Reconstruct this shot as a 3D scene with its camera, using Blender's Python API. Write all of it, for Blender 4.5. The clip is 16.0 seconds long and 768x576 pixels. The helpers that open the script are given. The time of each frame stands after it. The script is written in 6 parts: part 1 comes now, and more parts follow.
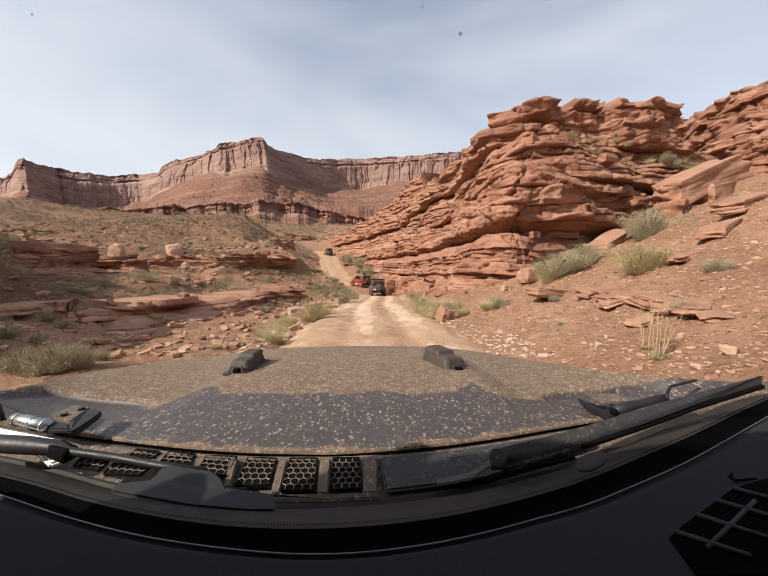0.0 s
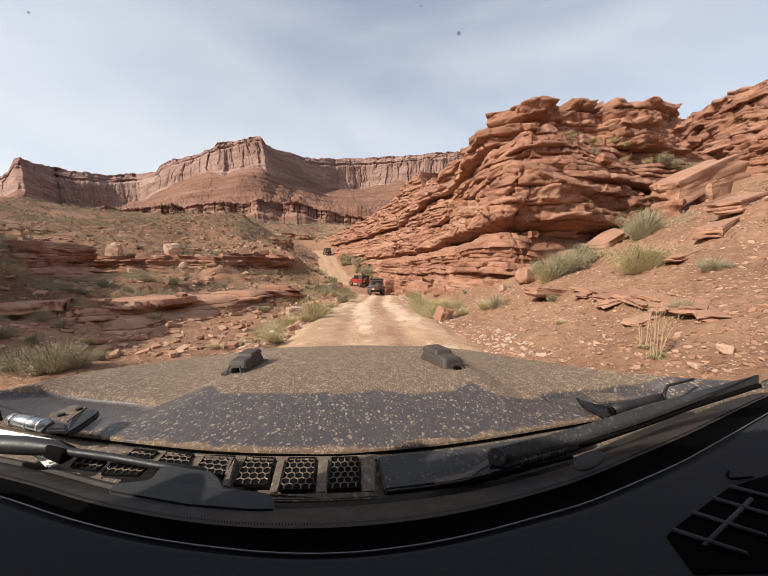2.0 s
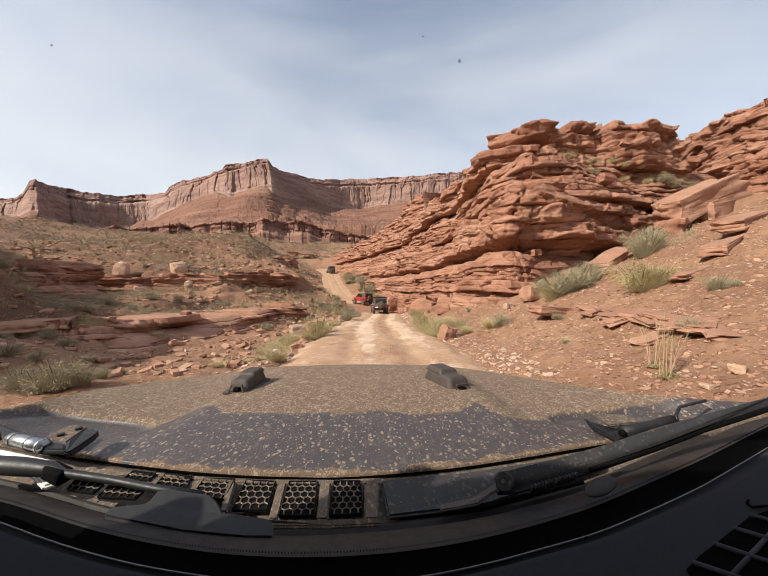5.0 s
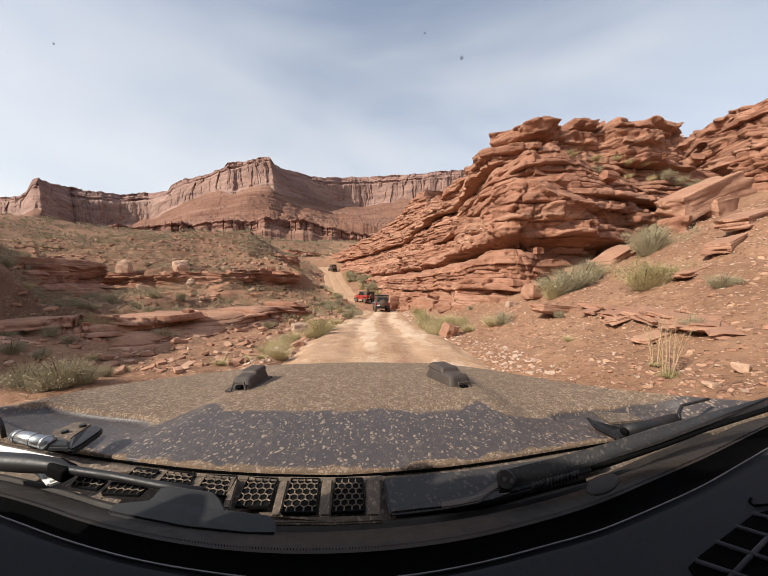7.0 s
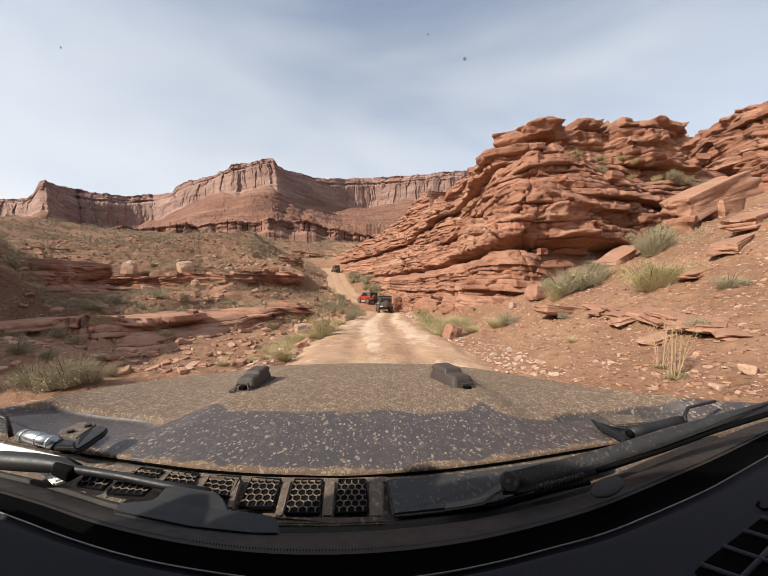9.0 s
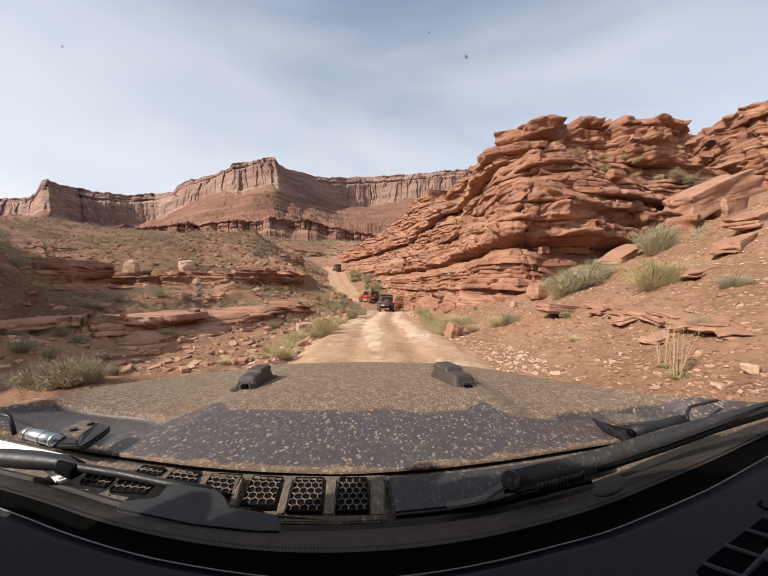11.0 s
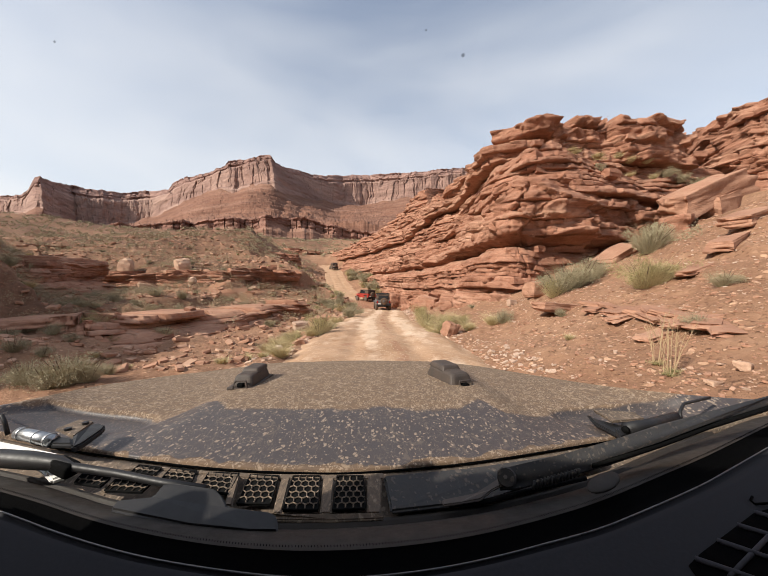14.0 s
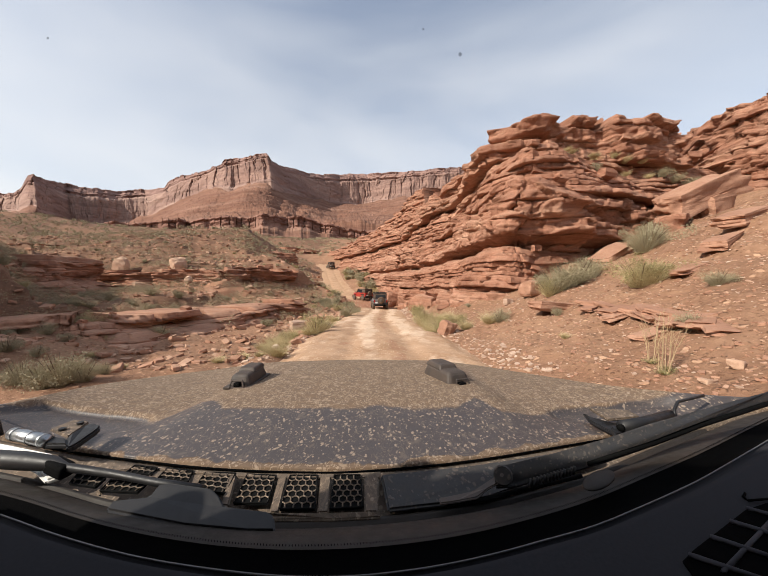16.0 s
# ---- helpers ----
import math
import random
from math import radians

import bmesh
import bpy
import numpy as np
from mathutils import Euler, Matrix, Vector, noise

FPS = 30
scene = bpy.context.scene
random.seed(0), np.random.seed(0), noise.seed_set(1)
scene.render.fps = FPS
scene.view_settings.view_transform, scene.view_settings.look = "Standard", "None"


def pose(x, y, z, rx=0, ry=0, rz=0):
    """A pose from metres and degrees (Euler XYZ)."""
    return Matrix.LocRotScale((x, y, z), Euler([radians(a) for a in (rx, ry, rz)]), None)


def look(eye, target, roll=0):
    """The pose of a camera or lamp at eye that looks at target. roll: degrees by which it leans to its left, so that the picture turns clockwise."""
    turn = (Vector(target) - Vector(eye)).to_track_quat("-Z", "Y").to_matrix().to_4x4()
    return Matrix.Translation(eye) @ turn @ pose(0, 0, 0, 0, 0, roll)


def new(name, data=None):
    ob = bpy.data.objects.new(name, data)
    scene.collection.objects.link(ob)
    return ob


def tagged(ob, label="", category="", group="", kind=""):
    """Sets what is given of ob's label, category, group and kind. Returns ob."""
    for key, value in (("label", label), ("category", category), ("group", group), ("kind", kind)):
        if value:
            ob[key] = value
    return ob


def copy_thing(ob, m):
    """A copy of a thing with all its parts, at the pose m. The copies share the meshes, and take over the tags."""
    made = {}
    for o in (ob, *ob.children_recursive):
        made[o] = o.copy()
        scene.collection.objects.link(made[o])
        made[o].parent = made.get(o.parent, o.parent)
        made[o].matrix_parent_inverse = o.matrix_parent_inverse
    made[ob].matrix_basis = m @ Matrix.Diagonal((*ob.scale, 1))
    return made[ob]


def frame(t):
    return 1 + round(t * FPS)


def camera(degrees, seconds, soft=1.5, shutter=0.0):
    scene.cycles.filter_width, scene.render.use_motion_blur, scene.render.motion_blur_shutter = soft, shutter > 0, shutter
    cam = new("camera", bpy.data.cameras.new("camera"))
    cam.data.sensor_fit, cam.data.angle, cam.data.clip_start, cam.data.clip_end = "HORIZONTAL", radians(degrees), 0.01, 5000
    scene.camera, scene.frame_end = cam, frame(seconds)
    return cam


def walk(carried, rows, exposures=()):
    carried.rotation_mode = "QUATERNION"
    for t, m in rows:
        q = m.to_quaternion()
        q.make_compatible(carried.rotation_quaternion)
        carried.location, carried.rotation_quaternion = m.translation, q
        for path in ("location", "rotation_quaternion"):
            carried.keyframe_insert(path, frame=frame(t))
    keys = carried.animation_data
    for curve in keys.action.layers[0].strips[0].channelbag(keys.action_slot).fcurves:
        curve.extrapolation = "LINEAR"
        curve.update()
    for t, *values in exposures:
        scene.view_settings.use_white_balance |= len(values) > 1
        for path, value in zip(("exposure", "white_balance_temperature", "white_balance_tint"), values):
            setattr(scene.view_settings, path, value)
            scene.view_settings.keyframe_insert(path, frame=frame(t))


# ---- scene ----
# The camera sits behind the windscreen of a car; its gentle turns follow the road's bends and bumps.
cam = camera(100.0, 16.0, soft=0.85)
ROWS = [(0.0, -3.04, -1.05), (0.5, -3.02, -1.24), (1.0, -3.07, -1.33), (1.5, -3.15, -1.18), (2.0, -3.12, -1.30), (2.5, -3.15, -1.39), (3.0, -3.00, -1.27), (3.5, -2.80, -1.09), (4.0, 0.21, -0.74),
        (6.5, -0.16, -0.61), (7.0, -0.21, -0.37), (7.5, -0.05, -0.18), (8.0, -0.08, 0.00), (8.5, 0.00, 0.00), (9.0, -0.05, 0.18), (11.5, -0.26, 0.40), (12.0, -0.21, 0.24),
        (12.5, -0.34, 0.34), (13.0, -0.42, 0.09), (13.5, -0.52, 0.06), (14.0, -0.52, -0.18), (14.5, -0.60, -0.21), (15.0, -0.60, -0.43), (15.5, -0.60, -0.46), (16.0, -0.68, -0.70)]
walk(cam, [(t, pose(0, 0, 1.5, 90 + p, 0, w)) for t, p, w in ROWS], [(0.0, 0.45), (16.0, 0.45)])

# ---- light ----
SUN_DIR = Vector((-0.70, -0.40, 0.59)).normalized()
world = bpy.data.worlds.new("sky")
scene.world = world
world.use_nodes = True
wn, wl = world.node_tree.nodes, world.node_tree.links
sky = wn.new("ShaderNodeTexSky")
sky.sky_type, sky.sun_disc = "NISHITA", False
sky.sun_elevation = math.asin(SUN_DIR.z)
sky.sun_rotation = math.atan2(SUN_DIR.x, SUN_DIR.y)
sky.dust_density, sky.air_density = 2.0, 1.0
geo = wn.new("ShaderNodeTexCoord")
stretch = wn.new("ShaderNodeMapping")
stretch.inputs["Scale"].default_value = (1.0, 1.0, 3.0)
stretch.inputs["Rotation"].default_value = (0, radians(12), radians(20))
wl.new(geo.outputs["Generated"], stretch.inputs["Vector"])
veil = wn.new("ShaderNodeTexNoise")
veil.inputs["Scale"].default_value, veil.inputs["Detail"].default_value = 1.2, 4
veil.inputs["Roughness"].default_value, veil.inputs["Distortion"].default_value = 0.5, 0.5
wl.new(stretch.outputs[0], veil.inputs["Vector"])
thin = wn.new("ShaderNodeMapRange")
thin.inputs[1].default_value, thin.inputs[2].default_value = 0.3, 0.75
thin.inputs[3].default_value, thin.inputs[4].default_value = 0.12, 0.62
wl.new(veil.outputs[0], thin.inputs[0])
cirrus = wn.new("ShaderNodeMix")
cirrus.data_type = "RGBA"
cirrus.inputs["B"].default_value = (5.7, 5.75, 5.9, 1)
way = wn.new("ShaderNodeSeparateXYZ")
wl.new(geo.outputs["Generated"], way.inputs[0])
low = wn.new("ShaderNodeMapRange")
low.inputs[1].default_value, low.inputs[2].default_value, low.inputs[3].default_value, low.inputs[4].default_value = 0.08, 0.62, 0.75, 0.0
wl.new(way.outputs["Z"], low.inputs[0])
sunward = wn.new("ShaderNodeMapRange")
sunward.inputs[1].default_value, sunward.inputs[2].default_value, sunward.inputs[3].default_value, sunward.inputs[4].default_value = -0.75, 0.5, 1.0, 0.15
wl.new(way.outputs["X"], sunward.inputs[0])
haze = wn.new("ShaderNodeMath")
haze.operation = "MULTIPLY"
wl.new(low.outputs[0], haze.inputs[0])
wl.new(sunward.outputs[0], haze.inputs[1])
both = wn.new("ShaderNodeMath")
both.operation, both.use_clamp = "ADD", True
wl.new(thin.outputs[0], both.inputs[0])
wl.new(haze.outputs[0], both.inputs[1])
wl.new(both.outputs[0], cirrus.inputs["Factor"])
wl.new(sky.outputs[0], cirrus.inputs["A"])
wl.new(cirrus.outputs["Result"], wn["Background"].inputs["Color"])
wn["Background"].inputs["Strength"].default_value = 0.125
sun = new("sun", bpy.data.lights.new("sun", "SUN"))
sun.data.energy, sun.data.angle, sun.data.color = 4.4, radians(0.6), (1.0, 0.93, 0.82)
sun.matrix_world = look(SUN_DIR * 100, (0, 0, 0))
tagged(sun, kind="structure")


# ---- materials ----
def shader(name, rough=0.9, metal=0.0, spec=0.3):
    m = bpy.data.materials.new(name)
    m.use_nodes = True
    b = m.node_tree.nodes["Principled BSDF"]
    b.inputs["Roughness"].default_value, b.inputs["Metallic"].default_value = rough, metal
    b.inputs["Specular IOR Level"].default_value = spec
    return m, m.node_tree.nodes, m.node_tree.links, b


def noise_node(n, l, vec, scale, detail=6, rough=0.6, distort=0.0):
    k = n.new("ShaderNodeTexNoise")
    k.inputs["Scale"].default_value, k.inputs["Detail"].default_value = scale, detail
    k.inputs["Roughness"].default_value, k.inputs["Distortion"].default_value = rough, distort
    l.new(vec, k.inputs["Vector"])
    return k.outputs["Fac"]


def noise_colour(n, l, vec, scale):
    k = n.new("ShaderNodeTexNoise")
    k.inputs["Scale"].default_value, k.inputs["Detail"].default_value = scale, 4
    l.new(vec, k.inputs["Vector"])
    return k.outputs["Color"]


def ramp_node(n, l, fac, stops):
    r = n.new("ShaderNodeValToRGB")
    e = r.color_ramp.elements
    while len(e) < len(stops):
        e.new(0.5)
    for k, (p, c) in zip(e, stops):
        k.position, k.color = p, (*c, 1) if len(c) == 3 else c
    l.new(fac, r.inputs[0])
    return r.outputs[0]


def mixed(n, l, fac, a, b, blend="MIX"):
    k = n.new("ShaderNodeMix")
    k.data_type, k.blend_type = "RGBA", blend
    for sock, v in (("Factor", fac), ("A", a), ("B", b)):
        if isinstance(v, (int, float)):
            k.inputs[sock].default_value = v
        elif isinstance(v, tuple):
            k.inputs[sock].default_value = (*v, 1)
        else:
            l.new(v, k.inputs[sock])
    return k.outputs["Result"]


def grade(n, l, fac, lo, hi, a=0.0, b=1.0):
    k = n.new("ShaderNodeMapRange")
    for i, v in enumerate((lo, hi, a, b)):
        k.inputs[i + 1].default_value = v
    l.new(fac, k.inputs[0])
    return k.outputs[0]


def bumped(n, l, b, height, strength, dist):
    k = n.new("ShaderNodeBump")
    k.inputs["Strength"].default_value, k.inputs["Distance"].default_value = strength, dist
    l.new(height, k.inputs["Height"])
    l.new(k.outputs[0], b.inputs["Normal"])


def rock_mat(name, dark, mid, pale, size, band=0.0, bump=0.6, island=0.0, cracks=0.0, pebbles=(), dust=0.0):
    """Weathered rock or soil: size is the metres of its large blotches, band the metres of its bedding."""
    m, n, l, b = shader(name, 0.95, 0, 0.15)
    pos = n.new("ShaderNodeNewGeometry")
    p = pos.outputs["Position"]
    big = noise_node(n, l, p, 1 / size, 5, 0.6, 0.4)
    col = ramp_node(n, l, big, [(0.3, dark), (0.5, mid), (0.72, pale)])
    fine = noise_node(n, l, p, (8 if cracks else 14) / size, 8, 0.68)
    col = mixed(n, l, 0.42 if cracks else 0.55, col, ramp_node(n, l, fine, [(0.3, dark), (0.52, mid), (0.75, pale)]))
    if band:
        st = n.new("ShaderNodeMapping")
        st.inputs["Scale"].default_value = (0.06 / band, 0.06 / band, 1 / band)
        l.new(p, st.inputs["Vector"])
        beds = noise_node(n, l, st.outputs[0], 1.0, 4, 0.65)
        col = mixed(n, l, grade(n, l, beds, 0.45, 0.62, 0.0, 0.5), col, tuple(0.75 * c for c in dark))
        pal = noise_node(n, l, st.outputs[0], 0.43, 3, 0.6)
        col = mixed(n, l, grade(n, l, pal, 0.55, 0.68, 0.0, 0.45), col, pale)
        thin_beds = n.new("ShaderNodeMapping")
        thin_beds.inputs["Scale"].default_value = (0.55 / band, 0.55 / band, 5.5 / band)
        l.new(p, thin_beds.inputs["Vector"])
        lamina = noise_node(n, l, thin_beds.outputs[0], 1.0, 5, 0.62, 0.3)
        col = mixed(n, l, grade(n, l, lamina, 0.34, 0.47, 0.42, 0.0), col, tuple(0.7 * c for c in dark))
    if dust:
        sep = n.new("ShaderNodeSeparateXYZ")
        l.new(pos.outputs["Normal"], sep.inputs[0])
        lie = n.new("ShaderNodeMath")
        lie.operation = "MULTIPLY"
        l.new(grade(n, l, sep.outputs["Z"], 0.45, 0.9), lie.inputs[0])
        l.new(grade(n, l, fine, 0.35, 0.6, 0.25, dust), lie.inputs[1])
        col = mixed(n, l, lie.outputs[0], col, (0.40, 0.235, 0.155))
    if island:
        col = mixed(n, l, island, col, ramp_node(n, l, pos.outputs["Random Per Island"], [(0.0, dark), (0.5, mid), (1.0, pale)]))
    l.new(col, b.inputs["Base Color"])
    h = mixed(n, l, 0.5, fine, noise_node(n, l, p, (32 if cracks else 60) / size, 6, 0.7))
    if band:
        h = mixed(n, l, 0.55, h, lamina)
    for grit in pebbles:
        v = n.new("ShaderNodeTexVoronoi")
        v.inputs["Scale"].default_value = 1 / grit
        l.new(mixed(n, l, 0.5 * grit, p, noise_colour(n, l, p, 2 / grit), "ADD"), v.inputs["Vector"])
        few = n.new("ShaderNodeSeparateColor")
        l.new(v.outputs["Color"], few.inputs[0])
        mask = n.new("ShaderNodeMath")
        mask.operation = "MULTIPLY"
        l.new(grade(n, l, v.outputs["Distance"], 0.28, 0.4, 1, 0), mask.inputs[0])
        l.new(grade(n, l, few.outputs[0], 0.55, 0.65), mask.inputs[1])
        col = mixed(n, l, mask.outputs[0], col, ramp_node(n, l, few.outputs[1], [(0.0, dark), (0.5, mid), (1.0, tuple(min(0.7, 1.35 * c) for c in pale))]))
        h = mixed(n, l, mask.outputs[0], h, (1.0, 1.0, 1.0))
        l.new(col, b.inputs["Base Color"])
    if cracks:
        st = n.new("ShaderNodeMapping")
        st.inputs["Scale"].default_value = (1 / cracks, 1 / cracks, 3.2 / cracks)
        l.new(mixed(n, l, 0.12 * cracks, p, noise_colour(n, l, p, 3 / cracks), "ADD"), st.inputs["Vector"])
        v = n.new("ShaderNodeTexVoronoi")
        v.feature = "DISTANCE_TO_EDGE"
        l.new(st.outputs[0], v.inputs["Vector"])
        h = mixed(n, l, 0.45, h, grade(n, l, v.outputs["Distance"], 0.0, 0.12))
    bumped(n, l, b, h, bump, (0.05 if cracks else 0.02) * size)
    return m


def plain_mat(name, col, rough=0.5, metal=0.0, dust=0.0, dustcol=(0.34, 0.2, 0.12), spec=0.4, size=8.0):
    """Paint, plastic, rubber or metal with fine wear and, if asked, a film of trail dust."""
    m, n, l, b = shader(name, rough, metal, spec)
    tc = n.new("ShaderNodeTexCoord").outputs["Object"]
    fine = noise_node(n, l, tc, size * 6, 8, 0.7)
    c = mixed(n, l, grade(n, l, fine, 0.35, 0.7), tuple(0.8 * v for v in col), tuple(min(1, 1.15 * v) for v in col))
    if dust:
        big = noise_node(n, l, tc, size * 0.6, 6, 0.65)
        c = mixed(n, l, grade(n, l, big, 0.35, 0.75, dust * 0.4, min(1, dust * 1.4)), c, dustcol)
    l.new(c, b.inputs["Base Color"])
    l.new(grade(n, l, fine, 0.3, 0.7, max(0, rough - 0.12), min(1, rough + 0.15)), b.inputs["Roughness"])
    bumped(n, l, b, fine, 0.08, 0.004)
    return m


def leaf_mat(name, lo, hi):
    m, n, l, b = shader(name, 0.8, 0, 0.2)
    g = n.new("ShaderNodeNewGeometry")
    o = n.new("ShaderNodeObjectInfo")
    c = ramp_node(n, l, g.outputs["Random Per Island"], [(0, lo), (1, hi)])
    c = mixed(n, l, grade(n, l, o.outputs["Random"], 0, 1, 0, 0.45), c, tuple(v * 1.1 for v in hi))
    l.new(c, b.inputs["Base Color"])
    b.inputs["Subsurface Weight"].default_value = 0.0
    return m


def attr(n, name):
    k = n.new("ShaderNodeAttribute")
    k.attribute_name = name
    return k.outputs["Fac"]


def layered_soil(name, lower, upper, damp, layer):
    """Two soils of rock_mat's kind in one material; the mesh's own layer says where the second one lies."""
    m, n, l, b = shader(name, 0.95, 0, 0.15)
    pos = n.new("ShaderNodeNewGeometry").outputs["Position"]
    fine = noise_node(n, l, pos, 9, 8, 0.72)
    big = noise_node(n, l, pos, 0.7, 5, 0.6, 0.5)
    both = mixed(n, l, 0.5, fine, big)
    a = ramp_node(n, l, both, [(0.34, lower[0]), (0.5, lower[1]), (0.68, lower[2])])
    c = ramp_node(n, l, both, [(0.34, upper[0]), (0.5, upper[1]), (0.68, upper[2])])
    k = n.new("ShaderNodeMath")
    k.operation = "MULTIPLY_ADD"
    l.new(fine, k.inputs[0])
    k.inputs[1].default_value = 0.9
    l.new(attr(n, layer), k.inputs[2])
    col = mixed(n, l, grade(n, l, k.outputs[0], 0.75, 1.15), a, c)
    col = mixed(n, l, grade(n, l, k.outputs[0], -0.35, 0.2, 0.9, 0.0), col, damp)
    v = n.new("ShaderNodeTexVoronoi")
    v.inputs["Scale"].default_value = 22
    l.new(pos, v.inputs["Vector"])
    sep = n.new("ShaderNodeSeparateColor")
    l.new(v.outputs["Color"], sep.inputs[0])
    mul = n.new("ShaderNodeMath")
    mul.operation = "MULTIPLY"
    l.new(grade(n, l, v.outputs["Distance"], 0.25, 0.36, 1, 0), mul.inputs[0])
    l.new(grade(n, l, sep.outputs[0], 0.7, 0.78, 0, 0.8), mul.inputs[1])
    col = mixed(n, l, mul.outputs[0], col, upper[2])
    l.new(col, b.inputs["Base Color"])
    bumped(n, l, b, mixed(n, l, mul.outputs[0], both, (1.0, 1.0, 1.0)), 0.45, 0.03)
    return m


RED_ROCK = rock_mat("red_sandstone", (0.230, 0.104, 0.066), (0.405, 0.200, 0.130), (0.560, 0.345, 0.242), 2.2, band=0.45, bump=0.6, cracks=0.5, dust=0.3)
SHELF_ROCK = rock_mat("shelf_sandstone", (0.230, 0.112, 0.074), (0.390, 0.204, 0.134), (0.540, 0.337, 0.232), 1.6, band=0.25, bump=0.35, cracks=0.7, dust=0.35)
BOULDER = rock_mat("boulder_sandstone", (0.230, 0.117, 0.077), (0.340, 0.184, 0.121), (0.430, 0.260, 0.179), 1.1, bump=0.4, cracks=1.6)
PALE_BOULDER = rock_mat("pale_boulder", (0.3, 0.18, 0.12), (0.46, 0.3, 0.21), (0.62, 0.47, 0.36), 0.9, bump=0.6)
WHITE_STONE = rock_mat("pale_stone", (0.33, 0.21, 0.15), (0.46, 0.33, 0.25), (0.62, 0.5, 0.41), 0.4, bump=0.4, island=0.6)
RED_STONE = rock_mat("red_stone", (0.235, 0.120, 0.078), (0.370, 0.203, 0.133), (0.510, 0.340, 0.240), 0.4, bump=0.4, island=0.7)
SOIL = rock_mat("red_soil", (0.165, 0.086, 0.052), (0.275, 0.151, 0.092), (0.385, 0.238, 0.153), 2.5, bump=1.0, pebbles=(0.07, 0.16))
ROAD = layered_soil("road_dirt", ((0.30, 0.175, 0.10), (0.40, 0.25, 0.155), (0.47, 0.32, 0.215)), ((0.47, 0.32, 0.215), (0.56, 0.405, 0.29), (0.63, 0.48, 0.36)), (0.27, 0.13, 0.08), "packed")
# Darker soil tones paint in the dim light of the left hillside.
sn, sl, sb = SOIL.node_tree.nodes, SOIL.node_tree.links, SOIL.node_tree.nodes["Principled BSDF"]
shade_pos = sn.new("ShaderNodeNewGeometry").outputs["Position"]
shade_col = ramp_node(sn, sl, mixed(sn, sl, 0.5, noise_node(sn, sl, shade_pos, 0.35, 5, 0.6, 0.4), noise_node(sn, sl, shade_pos, 5, 8, 0.7)), [(0.37, (0.062, 0.033, 0.022)), (0.5, (0.135, 0.071, 0.044)), (0.63, (0.27, 0.158, 0.102))])
sl.new(mixed(sn, sl, attr(sn, "hill_shade"), sb.inputs["Base Color"].links[0].from_socket, shade_col), sb.inputs["Base Color"])
WASH = rock_mat("wash_sand", (0.200, 0.098, 0.057), (0.310, 0.160, 0.098), (0.420, 0.250, 0.162), 1.8, bump=0.4, pebbles=(0.1,))
# Cliff colours are greyed a little to paint in distance haze.
MESA = rock_mat("cliff_sandstone", (0.190, 0.115, 0.098), (0.310, 0.197, 0.160), (0.440, 0.312, 0.253), 110, band=26, bump=0.25)
RIM = rock_mat("rim_sandstone", (0.16, 0.095, 0.082), (0.27, 0.165, 0.138), (0.38, 0.25, 0.21), 60, band=9, bump=0.3)
TALUS = rock_mat("talus_debris", (0.13, 0.062, 0.043), (0.215, 0.11, 0.075), (0.31, 0.19, 0.14), 60, band=9, bump=1.0)
DARK_LEDGE = rock_mat("ledge_sandstone", (0.13, 0.064, 0.05), (0.24, 0.125, 0.095), (0.34, 0.2, 0.15), 30, band=9, bump=0.3)
SAGE = leaf_mat("sage_leaf", (0.245, 0.21, 0.13), (0.35, 0.305, 0.195))
GREEN = leaf_mat("green_leaf", (0.20, 0.172, 0.075), (0.36, 0.31, 0.15))
STRAW = leaf_mat("straw_blade", (0.36, 0.285, 0.145), (0.55, 0.46, 0.27))
TWIG = plain_mat("twig_bark", (0.13, 0.085, 0.055), 0.9)


# ---- building helpers ----
def lattice(ix, iy, iz, seed):
    h = (ix * 374761393 + iy * 668265263 + iz * 2147483647 + seed * 1274126177) & 0xFFFFFFFF
    h = ((h ^ (h >> 13)) * 1274126177) & 0xFFFFFFFF
    return ((h ^ (h >> 16)) & 0xFFFF) / 65535.0 * 2 - 1


def vnoise(x, y, z=0.0, seed=0):
    """Smooth value noise, -1 to 1, on arrays."""
    x, y, z = np.broadcast_arrays(np.asarray(x, float), np.asarray(y, float), np.asarray(z, float))
    ix, iy, iz = (np.floor(a).astype(np.int64) for a in (x, y, z))
    fx, fy, fz = x - ix, y - iy, z - iz
    fx, fy, fz = (f * f * (3 - 2 * f) for f in (fx, fy, fz))
    out = 0
    for a in (0, 1):
        for b in (0, 1):
            for c in (0, 1):
                w = (fx if a else 1 - fx) * (fy if b else 1 - fy) * (fz if c else 1 - fz)
                out = out + w * lattice(ix + a, iy + b, iz + c, seed)
    return out


def fbm(x, y, z=0.0, octaves=4, seed=0, gain=0.5):
    out, amp = 0, 1.0
    for k in range(octaves):
        out = out + amp * vnoise(np.asarray(x) * 2 ** k, np.asarray(y) * 2 ** k, np.asarray(z) * 2 ** k, seed + 17 * k)
        amp *= gain
    return out


def smooth(a, lo, hi):
    t = np.clip((a - lo) / (hi - lo), 0, 1)
    return t * t * (3 - 2 * t)


def mesh_of(name, verts, faces, mat, soft=False):
    me = bpy.data.meshes.new(name)
    me.from_pydata([tuple(v) for v in np.asarray(verts, float)], [], [tuple(int(i) for i in f) for f in faces])
    me.materials.append(mat)
    if soft:
        me.polygons.foreach_set("use_smooth", [True] * len(me.polygons))
    me.update()
    return me


